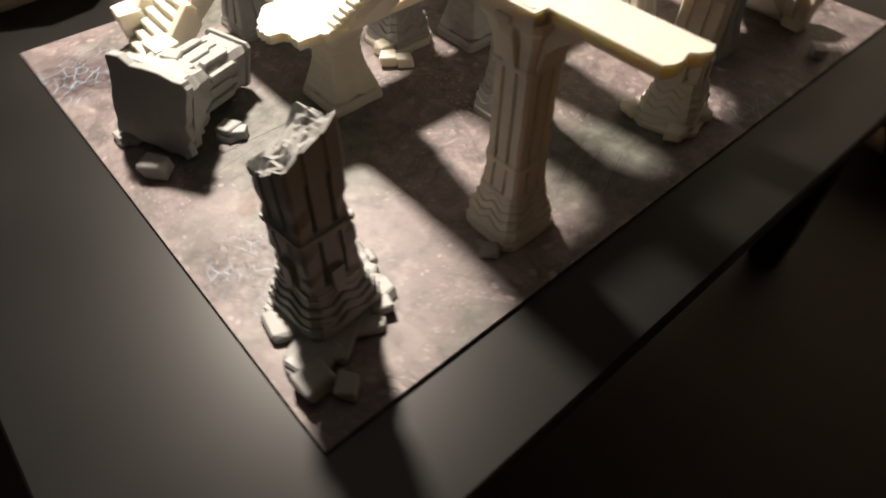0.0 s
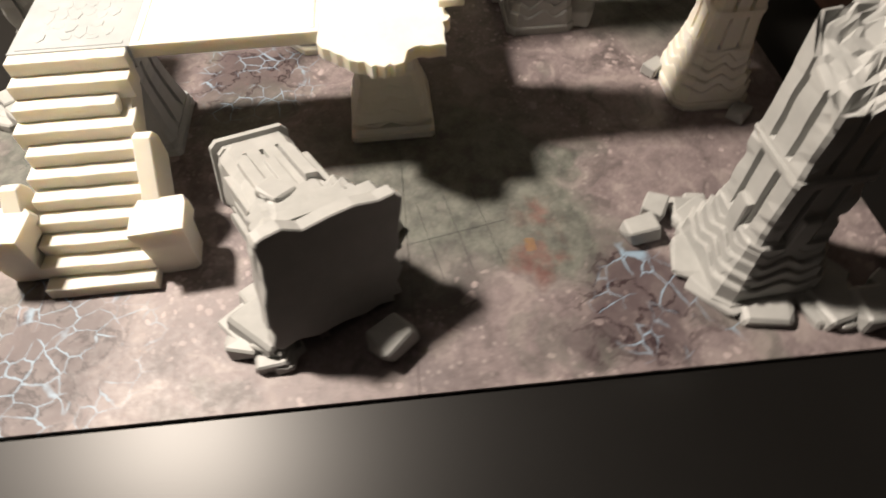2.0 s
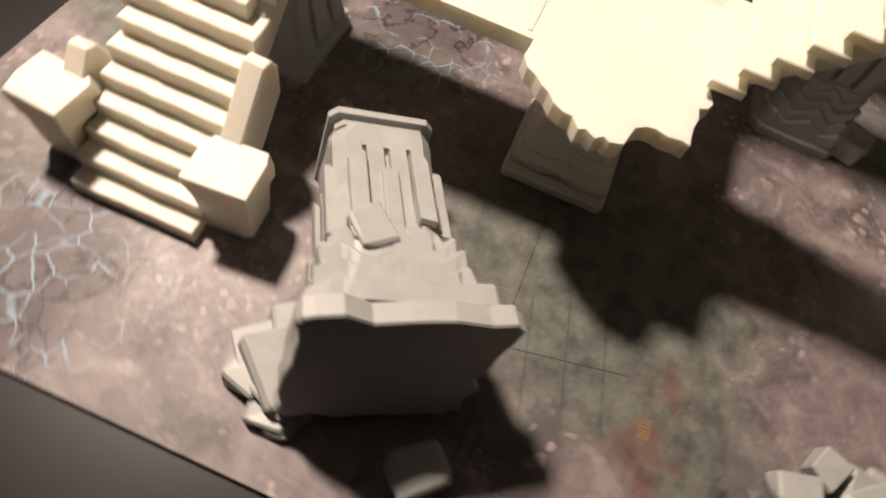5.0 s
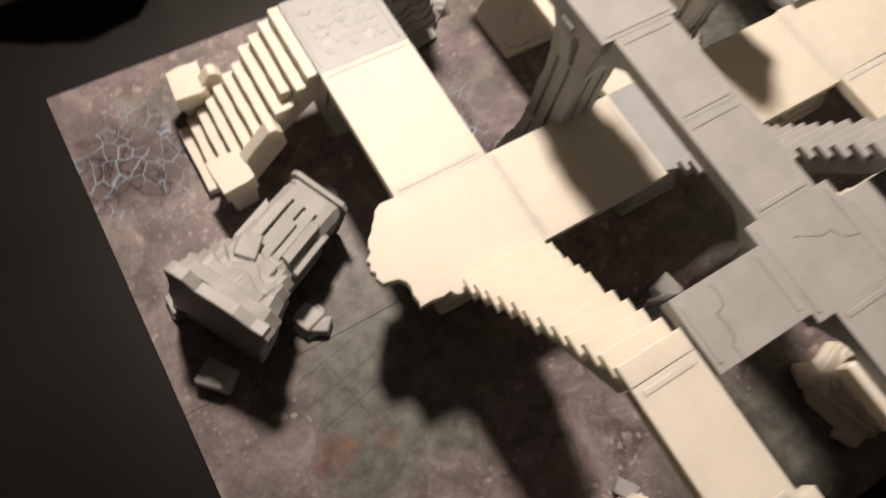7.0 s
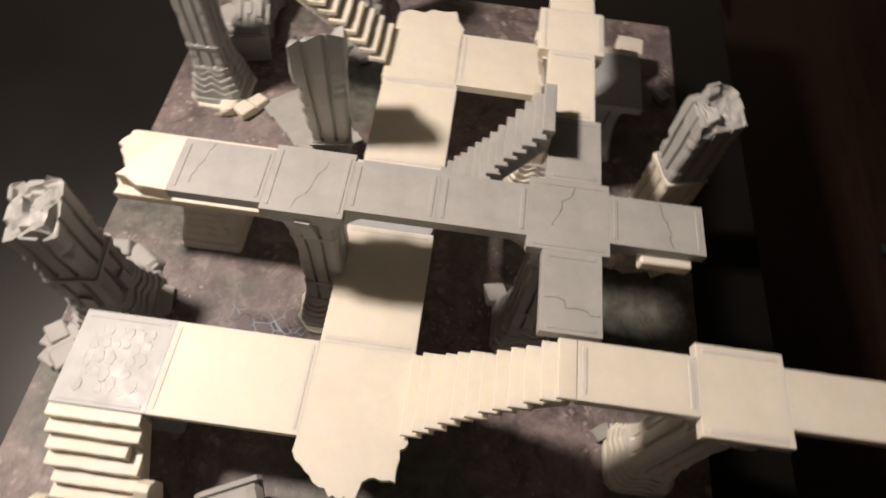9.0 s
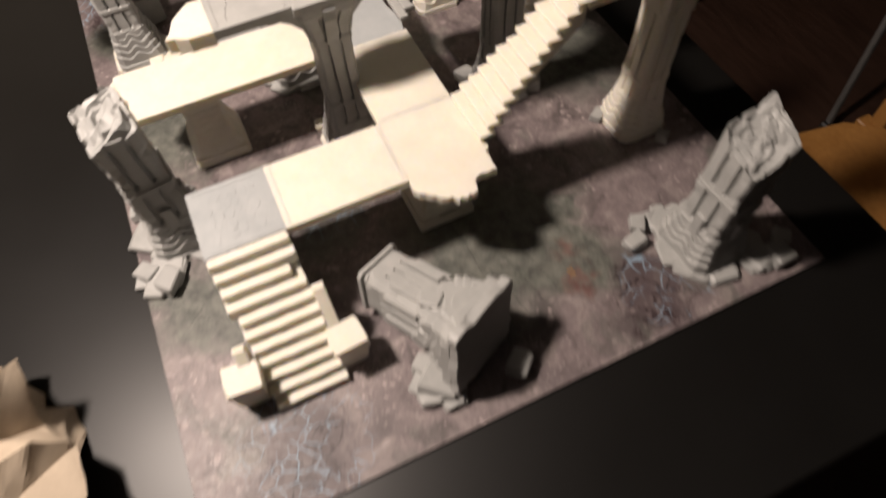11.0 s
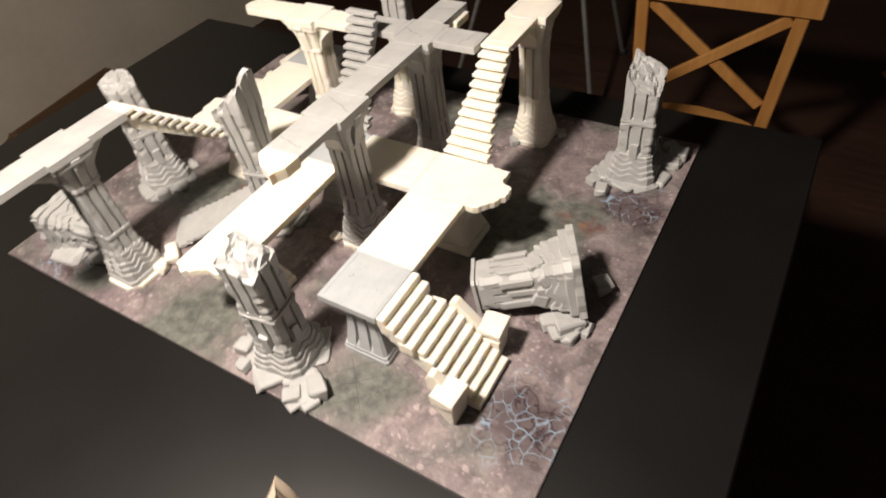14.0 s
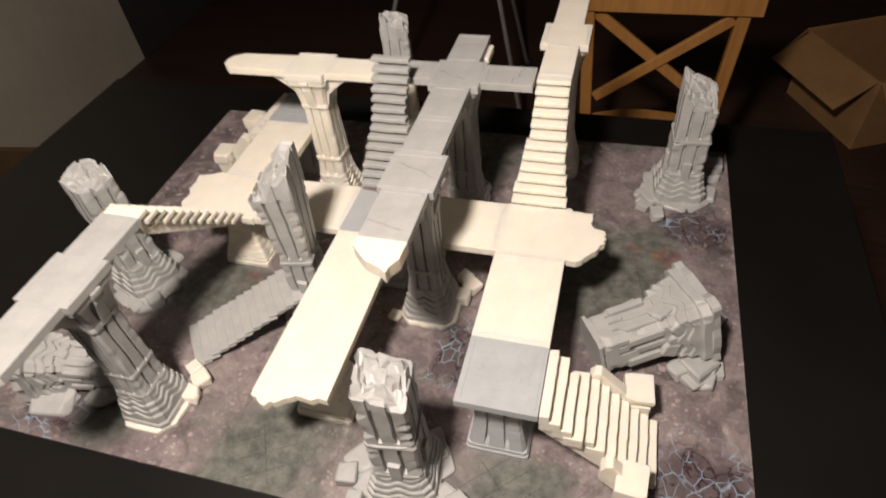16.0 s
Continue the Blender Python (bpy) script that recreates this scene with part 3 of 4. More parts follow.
tile_b = slab("paved_tile", [(-0.410, 0.242), (-0.3455, 0.242), (-0.3455, 0.308)] + jag((-0.3455, 0.308), (-0.410, 0.308), 7, 0.003, rng), LOW, PALE, "grey paved tile with a chipped edge, in the shade", LTH)
slab("walkway_slab", rect(-0.510, -0.4105, 0.242, 0.311), LOW, CREAM, cream_slab, LTH)
plat = [(-0.5105, 0.240), (-0.5105, 0.309), (-0.575, 0.308)] + jag((-0.575, 0.308), (-0.612, 0.300), 3, 0.004, rng) + jag((-0.612, 0.300), (-0.600, 0.243), 5, 0.005, rng)
slab("landing_slab", plat, LOW, CREAM, "cream plastic landing with a broken rim", LTH)
slab("walkway_slab", rect(-0.580, -0.5115, 0.3095, 0.419), LOW, CREAM, cream_slab, LTH)
tile_c = slab("paved_tile", rect(-0.580, -0.5115, 0.4195, 0.485), LOW, PALE, "grey paved tile at the head of the far stairs", LTH)
paving(tile_c, -0.572, -0.52, 0.428, 0.476, LOW, PALE, rng, 6)
mid = [(-0.410, 0.2415), (-0.410, 0.049)]
for q in ((-0.401, 0.040), (-0.387, 0.041), (-0.372, 0.051), (-0.345, 0.052)):
    mid += jag(mid[-1], q, 4, 0.0034, rng)
mid += [(-0.345, 0.2415)]
slab("walkway_slab", mid, LOW, CREAM, "cream plastic walkway slab snapped off at one end", LTH)

cream_ped = "cream plastic waisted pedestal under the walkway"
PH = LOW - LTH
pedestal(-0.211, 0.276, PH, CREAM, cream_ped, 1)
pedestal(-0.379, 0.276, PH, GREY, "grey plastic pedestal under the shaded tile", 2)
pedestal(-0.379, 0.105, PH, CREAM, cream_ped, 3)
pedestal(-0.552, 0.277, PH, CREAM, cream_ped, 4)
pedestal(-0.213, 0.107, PH, PALE, "pale grey plastic fluted pedestal under the paved tile", 5, carved=True)
pedestal(-0.546, 0.452, PH, PALE, "pale grey plastic fluted pedestal under the far tile", 6, carved=True)


def wide_stairs(x, y, turn, label, seed):
    """Broad flight, wider and broken near the top, with parapets and newel blocks; local +y climbs to the tile."""
    r = random.Random(seed)
    ob = thing("wide_stairs", x, y, 0, label, "stairs", "broad stairs", turn)
    run, count = 0.098, 11
    rise, tread = LOW / count, (run - 0.007) / (count - 1)
    for k in range(count):
        a, b = 0.0285 + r.uniform(-0.0006, 0.0006), 0.0315 + r.uniform(-0.0006, 0.0006)
        if k >= 7:
            a += r.uniform(0.003, 0.0045)
        if k == 8:
            b -= 0.0075
        z, y0, y1 = rise * (k + 1), tread * k - 0.0008, min(tread * (k + 1.6), run)
        out = [(-a, y0)] + jag((-a, y0), (b, y0), 9, 0.0005, r) + [(b, (y0 + y1) / 2), (b - (0.006 if k == 8 else 0.0008), y1), (-a, y1)]
        part("step", prism(out, max(z - rise * 1.5, 0.0), z, 0.0004), CREAM, ob)
    prof = [(0.0, 0.0), (tread * 2.4, 0.0), (run, LOW - rise * 3.2), (run, LOW - rise * 0.6), (tread * 0.9, rise * 0.4)]
    part("soffit", profile(prof, -0.0285, 0.0285), CREAM, ob)
    for side in (-1, 1):
        body = box(-0.0125, 0.0125, -0.0105, 0.0105, 0, 0.027, 0.0)
        for v in body.verts:
            f = 0.86 if v.co.z < 0.01 else 1.0
            v.co = Vector((v.co.x * f, v.co.y * f, v.co.z))
        top = box(-0.0142, 0.0142, -0.0122, 0.0122, 0.0265, 0.0405, 0.0)
        spin = Matrix.Translation((side * 0.0418, 0.0195 if side > 0 else 0.0215, 0)) @ Matrix.Rotation(side * 0.08, 4, "Z")
        for n, bm, cuts in (("newel_block", top, 7), ("newel_foot", body, 5)):
            chip(bm, r, cuts, 0.0019)
            bevel(bm, 0.0003)
            bm.transform(spin)
            part(n, bm, CREAM, ob)
        high = 0.064 if side > 0 else 0.049
        far = 0.027 + (high - 0.033) * 1.10
        rail = [(0.024, 0.012), (0.034, 0.012), (far + 0.002, high - 0.022), (far + 0.002, high - 0.007), (far - 0.002, high), (far - 0.007, high + 0.001), (0.024, 0.034)]
        wall = profile(rail, side * 0.0315, side * 0.0415)
        bmesh.ops.recalc_face_normals(wall, faces=wall.faces[:])
        bevel(wall, 0.0006)
        part("parapet", worn(wall, 0.0008, 80, seed + 3 * side), CREAM, ob)
    return ob


wide_stairs(-0.0795, 0.1065, 90, "cream plastic stairs with broken parapets, climbing to the paved tile", 21)
wide_stairs(-0.679, 0.4525, -90, "cream plastic stairs with broken parapets, far side", 22)

# ---- upper level ----
stair_flight("narrow_stairs", -0.214, 0.312, HIGH, LOW, 0.091, 0.036, 0.058, 12, CREAM, "cream plastic narrow stairs rising from the landing", 0, 31)
stair_flight("narrow_stairs", -0.380, 0.3115, 0.213, LOW, 0.0695, 0.039, 0.058, 14, GREY, "grey plastic narrow stairs rising beside the bridge", 0, 32)
stair_flight("narrow_stairs", -0.548, 0.2385, HIGH, LOW, 0.106, 0.036, 0.050, 12, CREAM, "cream plastic narrow stairs up to the grey bridge", 180, 33)

high_cream = "cream plastic high walkway slab on a column"
slab("high_walkway", rect(-0.231, -0.197, 0.4035, 0.4695), HIGH, CREAM, high_cream, LTH, "high walkways")
slab("high_walkway", rect(-0.239, -0.187, 0.470, 0.519), HIGH, CREAM, high_cream, LTH, "high walkways")
tip = [(-0.231, 0.5195), (-0.197, 0.5195), (-0.197, 0.590)] + jag((-0.197, 0.590), (-0.231, 0.596), 6, 0.005, rng)
slab("high_walkway", tip, HIGH, CREAM, "cream plastic high walkway slab with a broken end", LTH, "high walkways")
grey_high = "grey plastic bridge slab with hairline cracks"
slab("bridge_slab", rect(-0.334, -0.293, 0.146, 0.2045), HIGH, GREY, grey_high, LTH, "bridge slabs")
slab("bridge_slab", rect(-0.339, -0.289, 0.205, 0.2565), HIGH, GREY, grey_high, LTH, "bridge slabs")
slab("bridge_slab", rect(-0.334, -0.296, 0.257, 0.313), HIGH, GREY, grey_high, LTH, "bridge slabs")
slab("bridge_slab", rect(-0.334, -0.296, 0.3135, 0.3705), HIGH, GREY, grey_high, LTH, "bridge slabs")
slab("bridge_slab", rect(-0.341, -0.288, 0.371, 0.422), HIGH, GREY, "grey plastic bridge crossing slab with hairline cracks", LTH, "bridge slabs")
slab("bridge_slab", rect(-0.2875, -0.234, 0.381, 0.417), HIGH, GREY, grey_high, LTH, "bridge slabs")
slab("bridge_slab", rect(-0.334, -0.298, 0.4225, 0.482), HIGH, GREY, grey_high, LTH, "bridge slabs")
slab("bridge_slab", rect(-0.395, -0.3415, 0.3815, 0.417), HIGH, GREY, grey_high, LTH, "bridge slabs")
end = [(-0.334, 0.1455), (-0.334, 0.135)] + jag((-0.334, 0.135), (-0.300, 0.112), 4, 0.004, rng) + jag((-0.300, 0.112), (-0.293, 0.1455), 4, 0.003, rng)
slab("bridge_end", end, HIGH, CREAM, "cream plastic broken end of the grey bridge", 0.012, "bridge slabs")
slab("high_walkway", rect(-0.4615, -0.3955, 0.379, 0.413), HIGH, CREAM, high_cream, LTH, "high walkways")
slab("high_walkway", rect(-0.508, -0.462, 0.371, 0.420), HIGH, CREAM, high_cream, LTH, "high walkways")
tip = [(-0.5085, 0.379), (-0.5085, 0.413), (-0.574, 0.411), (-0.586, 0.404), (-0.590, 0.396), (-0.589, 0.386), (-0.580, 0.378)]
slab("high_walkway", tip, HIGH, CREAM, "cream plastic high walkway slab with a rounded broken end", LTH, "high walkways")
slab("bridge_slab", rect(-0.567, -0.529, 0.083, 0.1315), HIGH, GREY, grey_high, LTH, "bridge slabs")
slab("bridge_slab", rect(-0.573, -0.523, 0.033, 0.0825), HIGH, GREY, grey_high, LTH, "bridge slabs")
slab("bridge_slab", rect(-0.567, -0.529, -0.028, 0.0325), HIGH, GREY, grey_high, LTH, "bridge slabs")
end = [(-0.567, -0.0285), (-0.529, -0.0285)][::-1] + jag((-0.567, -0.0285), (-0.529, -0.0285), 5, 0.012, rng)[:-1]
slab("bridge_end", end, HIGH, CREAM, "cream plastic broken end of the outer bridge", LTH, "bridge slabs")



def hairline(ob, x0, y0, x1, y1, seed):
    """A shallow dark crack across a slab's top, in plan places."""
    r = random.Random(seed)
    o = ob.matrix_basis.translation / S
    bm = bmesh.new()
    pts = [(x0, y0)] + [(x0 + (x1 - x0) * k / 7 + r.uniform(-1, 1) * 0.0025, y0 + (y1 - y0) * k / 7 + r.uniform(-1, 1) * 0.0025) for k in range(1, 7)] + [(x1, y1)]
    for (ax, ay), (bx, by) in zip(pts, pts[1:]):
        d = math.hypot(bx - ax, by - ay)
        nx, ny = -(by - ay) / d * 0.00022, (bx - ax) / d * 0.00022
        z = 0.00802
        bm.faces.new([bm.verts.new((px - o.x, py - o.y, z)) for px, py in ((ax + nx, ay + ny), (ax - nx, ay - ny), (bx - nx, by - ny), (bx + nx, by + ny))])
    return part("hairline_crack", bm, CRACK_GREY, ob, "dark hairline crack")


bridges = [o for o in scene.objects if o.get("group") == "bridge slabs"]
for k, (n, x0, y0, x1, y1) in enumerate(((0, -0.334, 0.166, -0.300, 0.158), (1, -0.330, 0.240, -0.292, 0.224), (4, -0.336, 0.40, -0.305, 0.386), (5, -0.255, 0.383, -0.247, 0.416), (6, -0.332, 0.455, -0.300, 0.462))):
    hairline(bridges[n], x0, y0, x1, y1, 300 + k)
arm = bridges[6]
prop = box(-0.322, -0.2925, 0.444, 0.476, 0.170, HIGH - LTH, 0.001)
prop.transform(Matrix.Translation(-arm.matrix_basis.translation / S))
part("bracket", worn(prop, 0.0008, 60, 7), CREAM, arm, "cream plastic bracket below")

# ---- columns ----
UNDER = HIGH - LTH
full_column("column", -0.314, 0.231, UNDER, GREY, "grey plastic fluted column on a cream base, under the bridge", 41, 0, CREAM)
full_column("column", -0.314, 0.397, UNDER, GREY, "grey plastic fluted column under the bridge crossing", 42, 0)
full_column("column", -0.213, 0.497, UNDER, CREAM, "cream plastic fluted column under the high walkway", 43, 0)
full_column("column", -0.485, 0.396, UNDER, CREAM, "cream plastic fluted column with scrolled capital", 44, 0, None, None, "columns", 0)
full_column("column", -0.548, 0.058, UNDER, GREY, "grey plastic fluted column on a cream base, under the outer bridge", 45, 0, CREAM)
bc = "grey plastic broken column on a rubble base"
broken_column("broken_column", -0.062, 0.470, 0.141, GREY, bc + " near the board's corner", 51, 4, None, (-0.50, 0.55))
broken_column("broken_column", -0.286, 0.046, 0.152, GREY, bc + " beside the paved tile", 52, 8, None, (-0.35, 0.25))
broken_column("broken_column", -0.660, 0.205, 0.158, GREY, bc + " at the board's rim", 53, -20, None, (-0.2, 0.1))
broken_column("broken_column", -0.440, 0.207, 0.188, GREY, "tall grey plastic broken column between the walkways", 54, 10, None, (0.9, 0.3), True, "broken columns", None, 0.0185, 1.3)
broken_column("broken_column", -0.420, 0.500, 0.190, GREY, "broken column, cream plastic below and grey plastic above", 55, 15, CREAM, (-0.3, 0.2), False, "broken columns", CREAM, 0.0190)


def toppled(name, x, y, heading, length, label, seed, big=0.036, roll=0.0, dip=0.14):
    """A fallen column: broken base plate at local x = 0, stepped foot, panelled shaft, lying on its side."""
    r = random.Random(seed)
    ob = thing(name, x, y, 0, label, "column", "toppled columns", heading)
    pieces = [("base_plate", prism(ragged_square(big, r), 0, 0.0085, 0.0007))]
    for k, (f, z0, z1, wave) in enumerate(((0.965, 0.008, 0.0165, 0.001), (0.85, 0.015, 0.0235, 0.006), (0.78, 0.022, 0.030, 0.008), (0.71, 0.028, 0.0365, 0.009))):
        w = big * f
        course = stack([(w, z0, 0, 0), (w, z1 - 0.001, 0, wave), (w - 0.001, z1, 0, wave), (w * 0.75, z1 + 0.0003, 0, wave)], 0.22, face=FACE_FINE)
        pieces.append(("foot_course", worn(nick(course, r, 0.4, 0.06), 0.0008, 60, seed + k)))
    w = big * 0.585
    shaft = stack(densify([(w * 1.06, 0.034, 0, 0), (w * 1.06, 0.048, 0, 0), (w, 0.050, 0, 0), (w * 0.98, 0.052, 0.9, 0), (w * 0.98, length - 0.020, 0.9, 0), (w * 0.98, length - 0.019, 0, 0), (w * 0.99, length - 0.007, 0, 0)], 0.006), 0.24, face=FACE_THREE)
    pieces.append(("shaft", worn(nick(shaft, r, 0.3, 0.08), 0.0007, 55, seed + 1)))
    end = stack([(w * 0.92, length - 0.0075, 0, 0), (w * 0.92, length - 0.004, 0, 0), (w * 1.05, length - 0.0036, 0, 0), (w * 1.05, length, 0, 0)], 0.16)
    pieces.append(("end_slab", nick(end, r, 0.15, 0.03)))
    flip = Matrix(((0, 0, 1, 0), (0, 1, 0, 0), (1, 0, 0, 0), (0, 0, 0, 1)))
    for k in range(4):
        turn = Matrix.Rotation(k * math.pi / 2, 4, "Z")
        for side in (-1, 0, 1):
            # long raised ribs with pointed feet between the slots
            a = 0.043 if side else 0.039
            b, m, h = length - (0.024 if side else 0.030), side * w * 0.60, w * (0.165 if side else 0.15)
            rib = [(a, m), (a + 0.005, m - h), (b - 0.003, m - h), (b, m - h * 0.5), (b, m + h * 0.5), (b - 0.003, m + h), (a + 0.005, m + h)]
            p = chip(prism(rib, w * 0.90, w * (1.13 if side else 1.08), 0.0005), r, 2, 0.0025)
            p.transform(turn @ flip)
            pieces.append(("raised_rib", worn(p, 0.0005, 90, seed + k + side)))
        # broken lumps where the shaft meets the foot
        for q in range(3):
            lump = chunk(big * r.uniform(0.17, 0.28), r, 0.45)
            lump.transform(turn @ Matrix.Translation((w * 1.0, r.uniform(-0.8, 0.8) * w, r.uniform(0.030, 0.046))) @ Matrix.Rotation(math.pi / 2, 4, "Y") @ Matrix.Rotation(r.uniform(0, 6), 4, "Z"))
            pieces.append(("broken_lump", lump))
    lay = Matrix.Rotation(dip, 4, "Y") @ Matrix.Rotation(math.pi / 2, 4, "Y") @ Matrix.Rotation(roll, 4, "Z")
    for n, bm in pieces:
        bmesh.ops.recalc_face_normals(bm, faces=bm.faces[:])
        bm.transform(lay)
    low = min(v.co.z for n, bm in pieces for v in bm.verts)
    for n, bm in pieces:
        bm.transform(Matrix.Translation((0, 0, -low)))
        part(n, bm, GREY, ob)
    return ob


toppled("toppled_column", -0.048, 0.245, 180 + 29, 0.110, "grey plastic toppled column lying on rubble", 61, 0.0370, 0.18)
toppled("toppled_column", -0.690, 0.058, 12, 0.10, "grey plastic toppled column half under the outer bridge", 62, 0.031)

# stair piece lying loose on the board
loose = stair_flight("loose_stairs", -0.550, 0.128, 0.046, 0.002, 0.125, 0.056, 0.060, 13, GREY, "grey plastic stair flight lying loose on the board", 0, 71, "loose stairs")
loose.matrix_basis = pose(-0.550 * S, 0.128 * S, 0.0005 * S, 0, 0, -52)

# ---- rubble ----
gr, cr = "grey plastic chipped rock lying on the board", "cream plastic chipped rock beside a column base"
spots = [(-0.085, 0.416, 0.011, GREY), (-0.101, 0.428, 0.010, GREY), (-0.020, 0.520, 0.014, GREY), (-0.035, 0.535, 0.010, GREY), (-0.086, 0.50, 0.009, GREY),
         (-0.232, 0.024, 0.013, GREY), (-0.252, 0.006, 0.011, GREY), (-0.335, 0.030, 0.013, GREY), (-0.322, 0.012, 0.009, GREY),
         (-0.628, 0.172, 0.012, GREY), (-0.690, 0.195, 0.010, GREY), (-0.645, 0.160, 0.009, GREY),
         (-0.276, 0.262, 0.011, CREAM), (-0.288, 0.275, 0.010, CREAM), (-0.350, 0.207, 0.008, CREAM),
         (-0.518, 0.090, 0.011, CREAM), (-0.532, 0.100, 0.010, CREAM),
         (-0.230, 0.468, 0.009, GREY), (-0.178, 0.512, 0.008, GREY), (-0.302, 0.430, 0.012, GREY), (-0.342, 0.372, 0.013, GREY),
         (-0.030, 0.268, 0.013, GREY), (-0.104, 0.268, 0.009, GREY),
         (-0.395, 0.475, 0.012, CREAM), (-0.435, 0.522, 0.011, CREAM), (-0.62, 0.54, 0.010, GREY), (-0.60, 0.06, 0.012, GREY)]
for k, (x, y, r, m) in enumerate(spots):
    rock(x, y, r, m, cr if m is CREAM else gr, 100 + k)

def rubble_sheet(x, y, r, high, material, seed, label):
    """A low heap of broken flagstones."""
    q = random.Random(seed)
    ob = thing("rubble", x, y, 0, label, "rubble", "rubble heaps", q.uniform(0, 360))
    for k in range(5):
        a = k / 5 * math.tau + q.uniform(-0.5, 0.5)
        d = r * (0.10 if k == 0 else q.uniform(0.40, 0.62))
        size = r * (0.85 if k == 0 else q.uniform(0.42, 0.60))
        bm = chunk(size, q, min(0.8, high / size * (0.62 if k == 0 else q.uniform(0.30, 0.5))))
        bm.transform(Matrix.Translation((d * math.cos(a), d * math.sin(a), -0.0008)) @ Matrix.Rotation(q.uniform(0, 6), 4, "Z") @ Matrix.Rotation(q.uniform(-0.12, 0.12), 4, "X"))
        part("stone", worn(bm, 0.0007, 70, seed + k), material, ob)
    return ob


sheet = "grey plastic rubble heap beside a column"
for k, (x, y, r, h) in enumerate(((-0.046, 0.200, 0.023, 0.018), (-0.028, 0.207, 0.014, 0.009), (-0.100, 0.262, 0.013, 0.013), (-0.030, 0.502, 0.020, 0.010), (-0.095, 0.452, 0.019, 0.009),
                                  (-0.245, 0.020, 0.024, 0.010), (-0.325, 0.048, 0.022, 0.012), (-0.640, 0.175, 0.026, 0.009), (-0.660, 0.040, 0.028, 0.012), (-0.612, 0.055, 0.020, 0.010))):
    rubble_sheet(x, y, r, h, GREY, 400 + k, sheet)

# ---- on the table beside the board ----
def paper_ball():
    """A ball of paper: uneven panels between sharp creases."""
    r = random.Random(8)
    bm = bmesh.new()
    seeds = []
    while len(seeds) < 120:
        d = Vector((r.gauss(0, 1), r.gauss(0, 1), r.gauss(0, 1))).normalized()
        if all((d - e).length > 0.11 for e in seeds):
            seeds.append(d)
    for d in seeds:
        bm.verts.new(d)
    bmesh.ops.convex_hull(bm, input=bm.verts[:])
    for v in bm.verts:
        d = v.co.normalized()
        v.co = d * (r.choice((1.12, 1.04, 0.97, 0.88, 0.78)) + 0.10 * noise.noise(d * 1.6))
    bmesh.ops.subdivide_edges(bm, edges=bm.edges[:], cuts=11, use_grid_fill=True)
    for v in bm.verts:
        p = v.co + noise.noise_vector(v.co * 1.3) * 0.15
        fold = 0.07 * abs(noise.noise(p * 1.9)) + 0.03 * abs(noise.noise(p * 4.3 + Vector((3, 1, 7))))
        v.co = v.co * (1.06 - fold) + noise.noise_vector(v.co * 2.6) * 0.03
        v.co = Vector((v.co.x * 0.124, v.co.y * 0.098, max(v.co.z * 0.084, -0.036)))
    low = min(v.co.z for v in bm.verts)
    bmesh.ops.translate(bm, verts=bm.verts[:], vec=(0, 0, -low))
    return bm


def paper_fold(at, lean, size):
    """A loose corner of the sheet standing out of the ball."""
    bm, n, grid = bmesh.new(), 8, []
    out = (Vector(at) - Vector((0, 0, 0.036))).normalized()
    side = out.cross(Vector((0.2, 0.3, 1))).normalized()
    up = out.cross(side)
    side, up = side * math.cos(lean) + up * math.sin(lean), up * math.cos(lean) - side * math.sin(lean)
    for i in range(n + 1):
        u = i / n - 0.5
        row = []
        for j in range(n + 1):
            w = j / n
            bend = 0.35 * abs(u) + 0.18 * w * w
            row.append(bm.verts.new(Vector(at) + side * (u * size * (1.25 - 0.5 * w)) + out * ((w - 0.35) * size * 0.5) + up * (bend * size) + noise.noise_vector(Vector((u, w, lean)) * 3) * 0.004))
        grid.append(row)
    for i in range(n):
        for j in range(n):
            bm.faces.new((grid[i][j], grid[i + 1][j], grid[i + 1][j + 1], grid[i][j + 1]))
    bmesh.ops.solidify(bm, geom=bm.faces[:], thickness=0.0004)
    return bm


paper = part("crumpled_paper", paper_ball(), PAPER)
for at, lean, size in (((-0.058, 0.050, 0.086), 0.4, 0.050), ((0.072, 0.045, 0.066), -0.5, 0.042), ((0.030, -0.048, 0.090), 1.2, 0.045), ((0.096, -0.012, 0.060), 0.9, 0.036)):
    part("loose_fold", paper_fold(at, lean, size), PAPER, paper)
paper.matrix_basis = pose(-0.092 * S, -0.168 * S, ZT * S, 0, 0, 0)
tagged(paper, "ball of crumpled brown packing paper on the black table", "packing paper")

tool = thing("craft_tool", -0.336, -0.228, ZT, "small black craft tool with an orange tip, on the table", "tool", "", 60)
grip = bmesh.new()
bmesh.ops.create_cone(grip, cap_ends=True, segments=14, radius1=0.008, radius2=0.006, depth=0.055, matrix=Matrix.Translation((-0.03, 0, 0.008)) @ Matrix.Rotation(-math.pi / 2, 4, "Y"))
bevel(grip, 0.001)
part("grip", grip, BLACK, tool)
tipm = bmesh.new()
bmesh.ops.create_cone(tipm, cap_ends=True, segments=14, radius1=0.0082, radius2=0.005, depth=0.018, matrix=Matrix.Translation((0.007, 0, 0.0082)) @ Matrix.Rotation(math.pi / 2, 4, "Y"))
bevel(tipm, 0.0012)
part("tip", tipm, ORANGE, tool, "orange plastic tip")

# ---- chair ----
chair = thing("dining_chair", -0.080, 0.9, FLOOR_Z, "stained pine dining chair with a crossed back", "chair")
SZ = 0.302


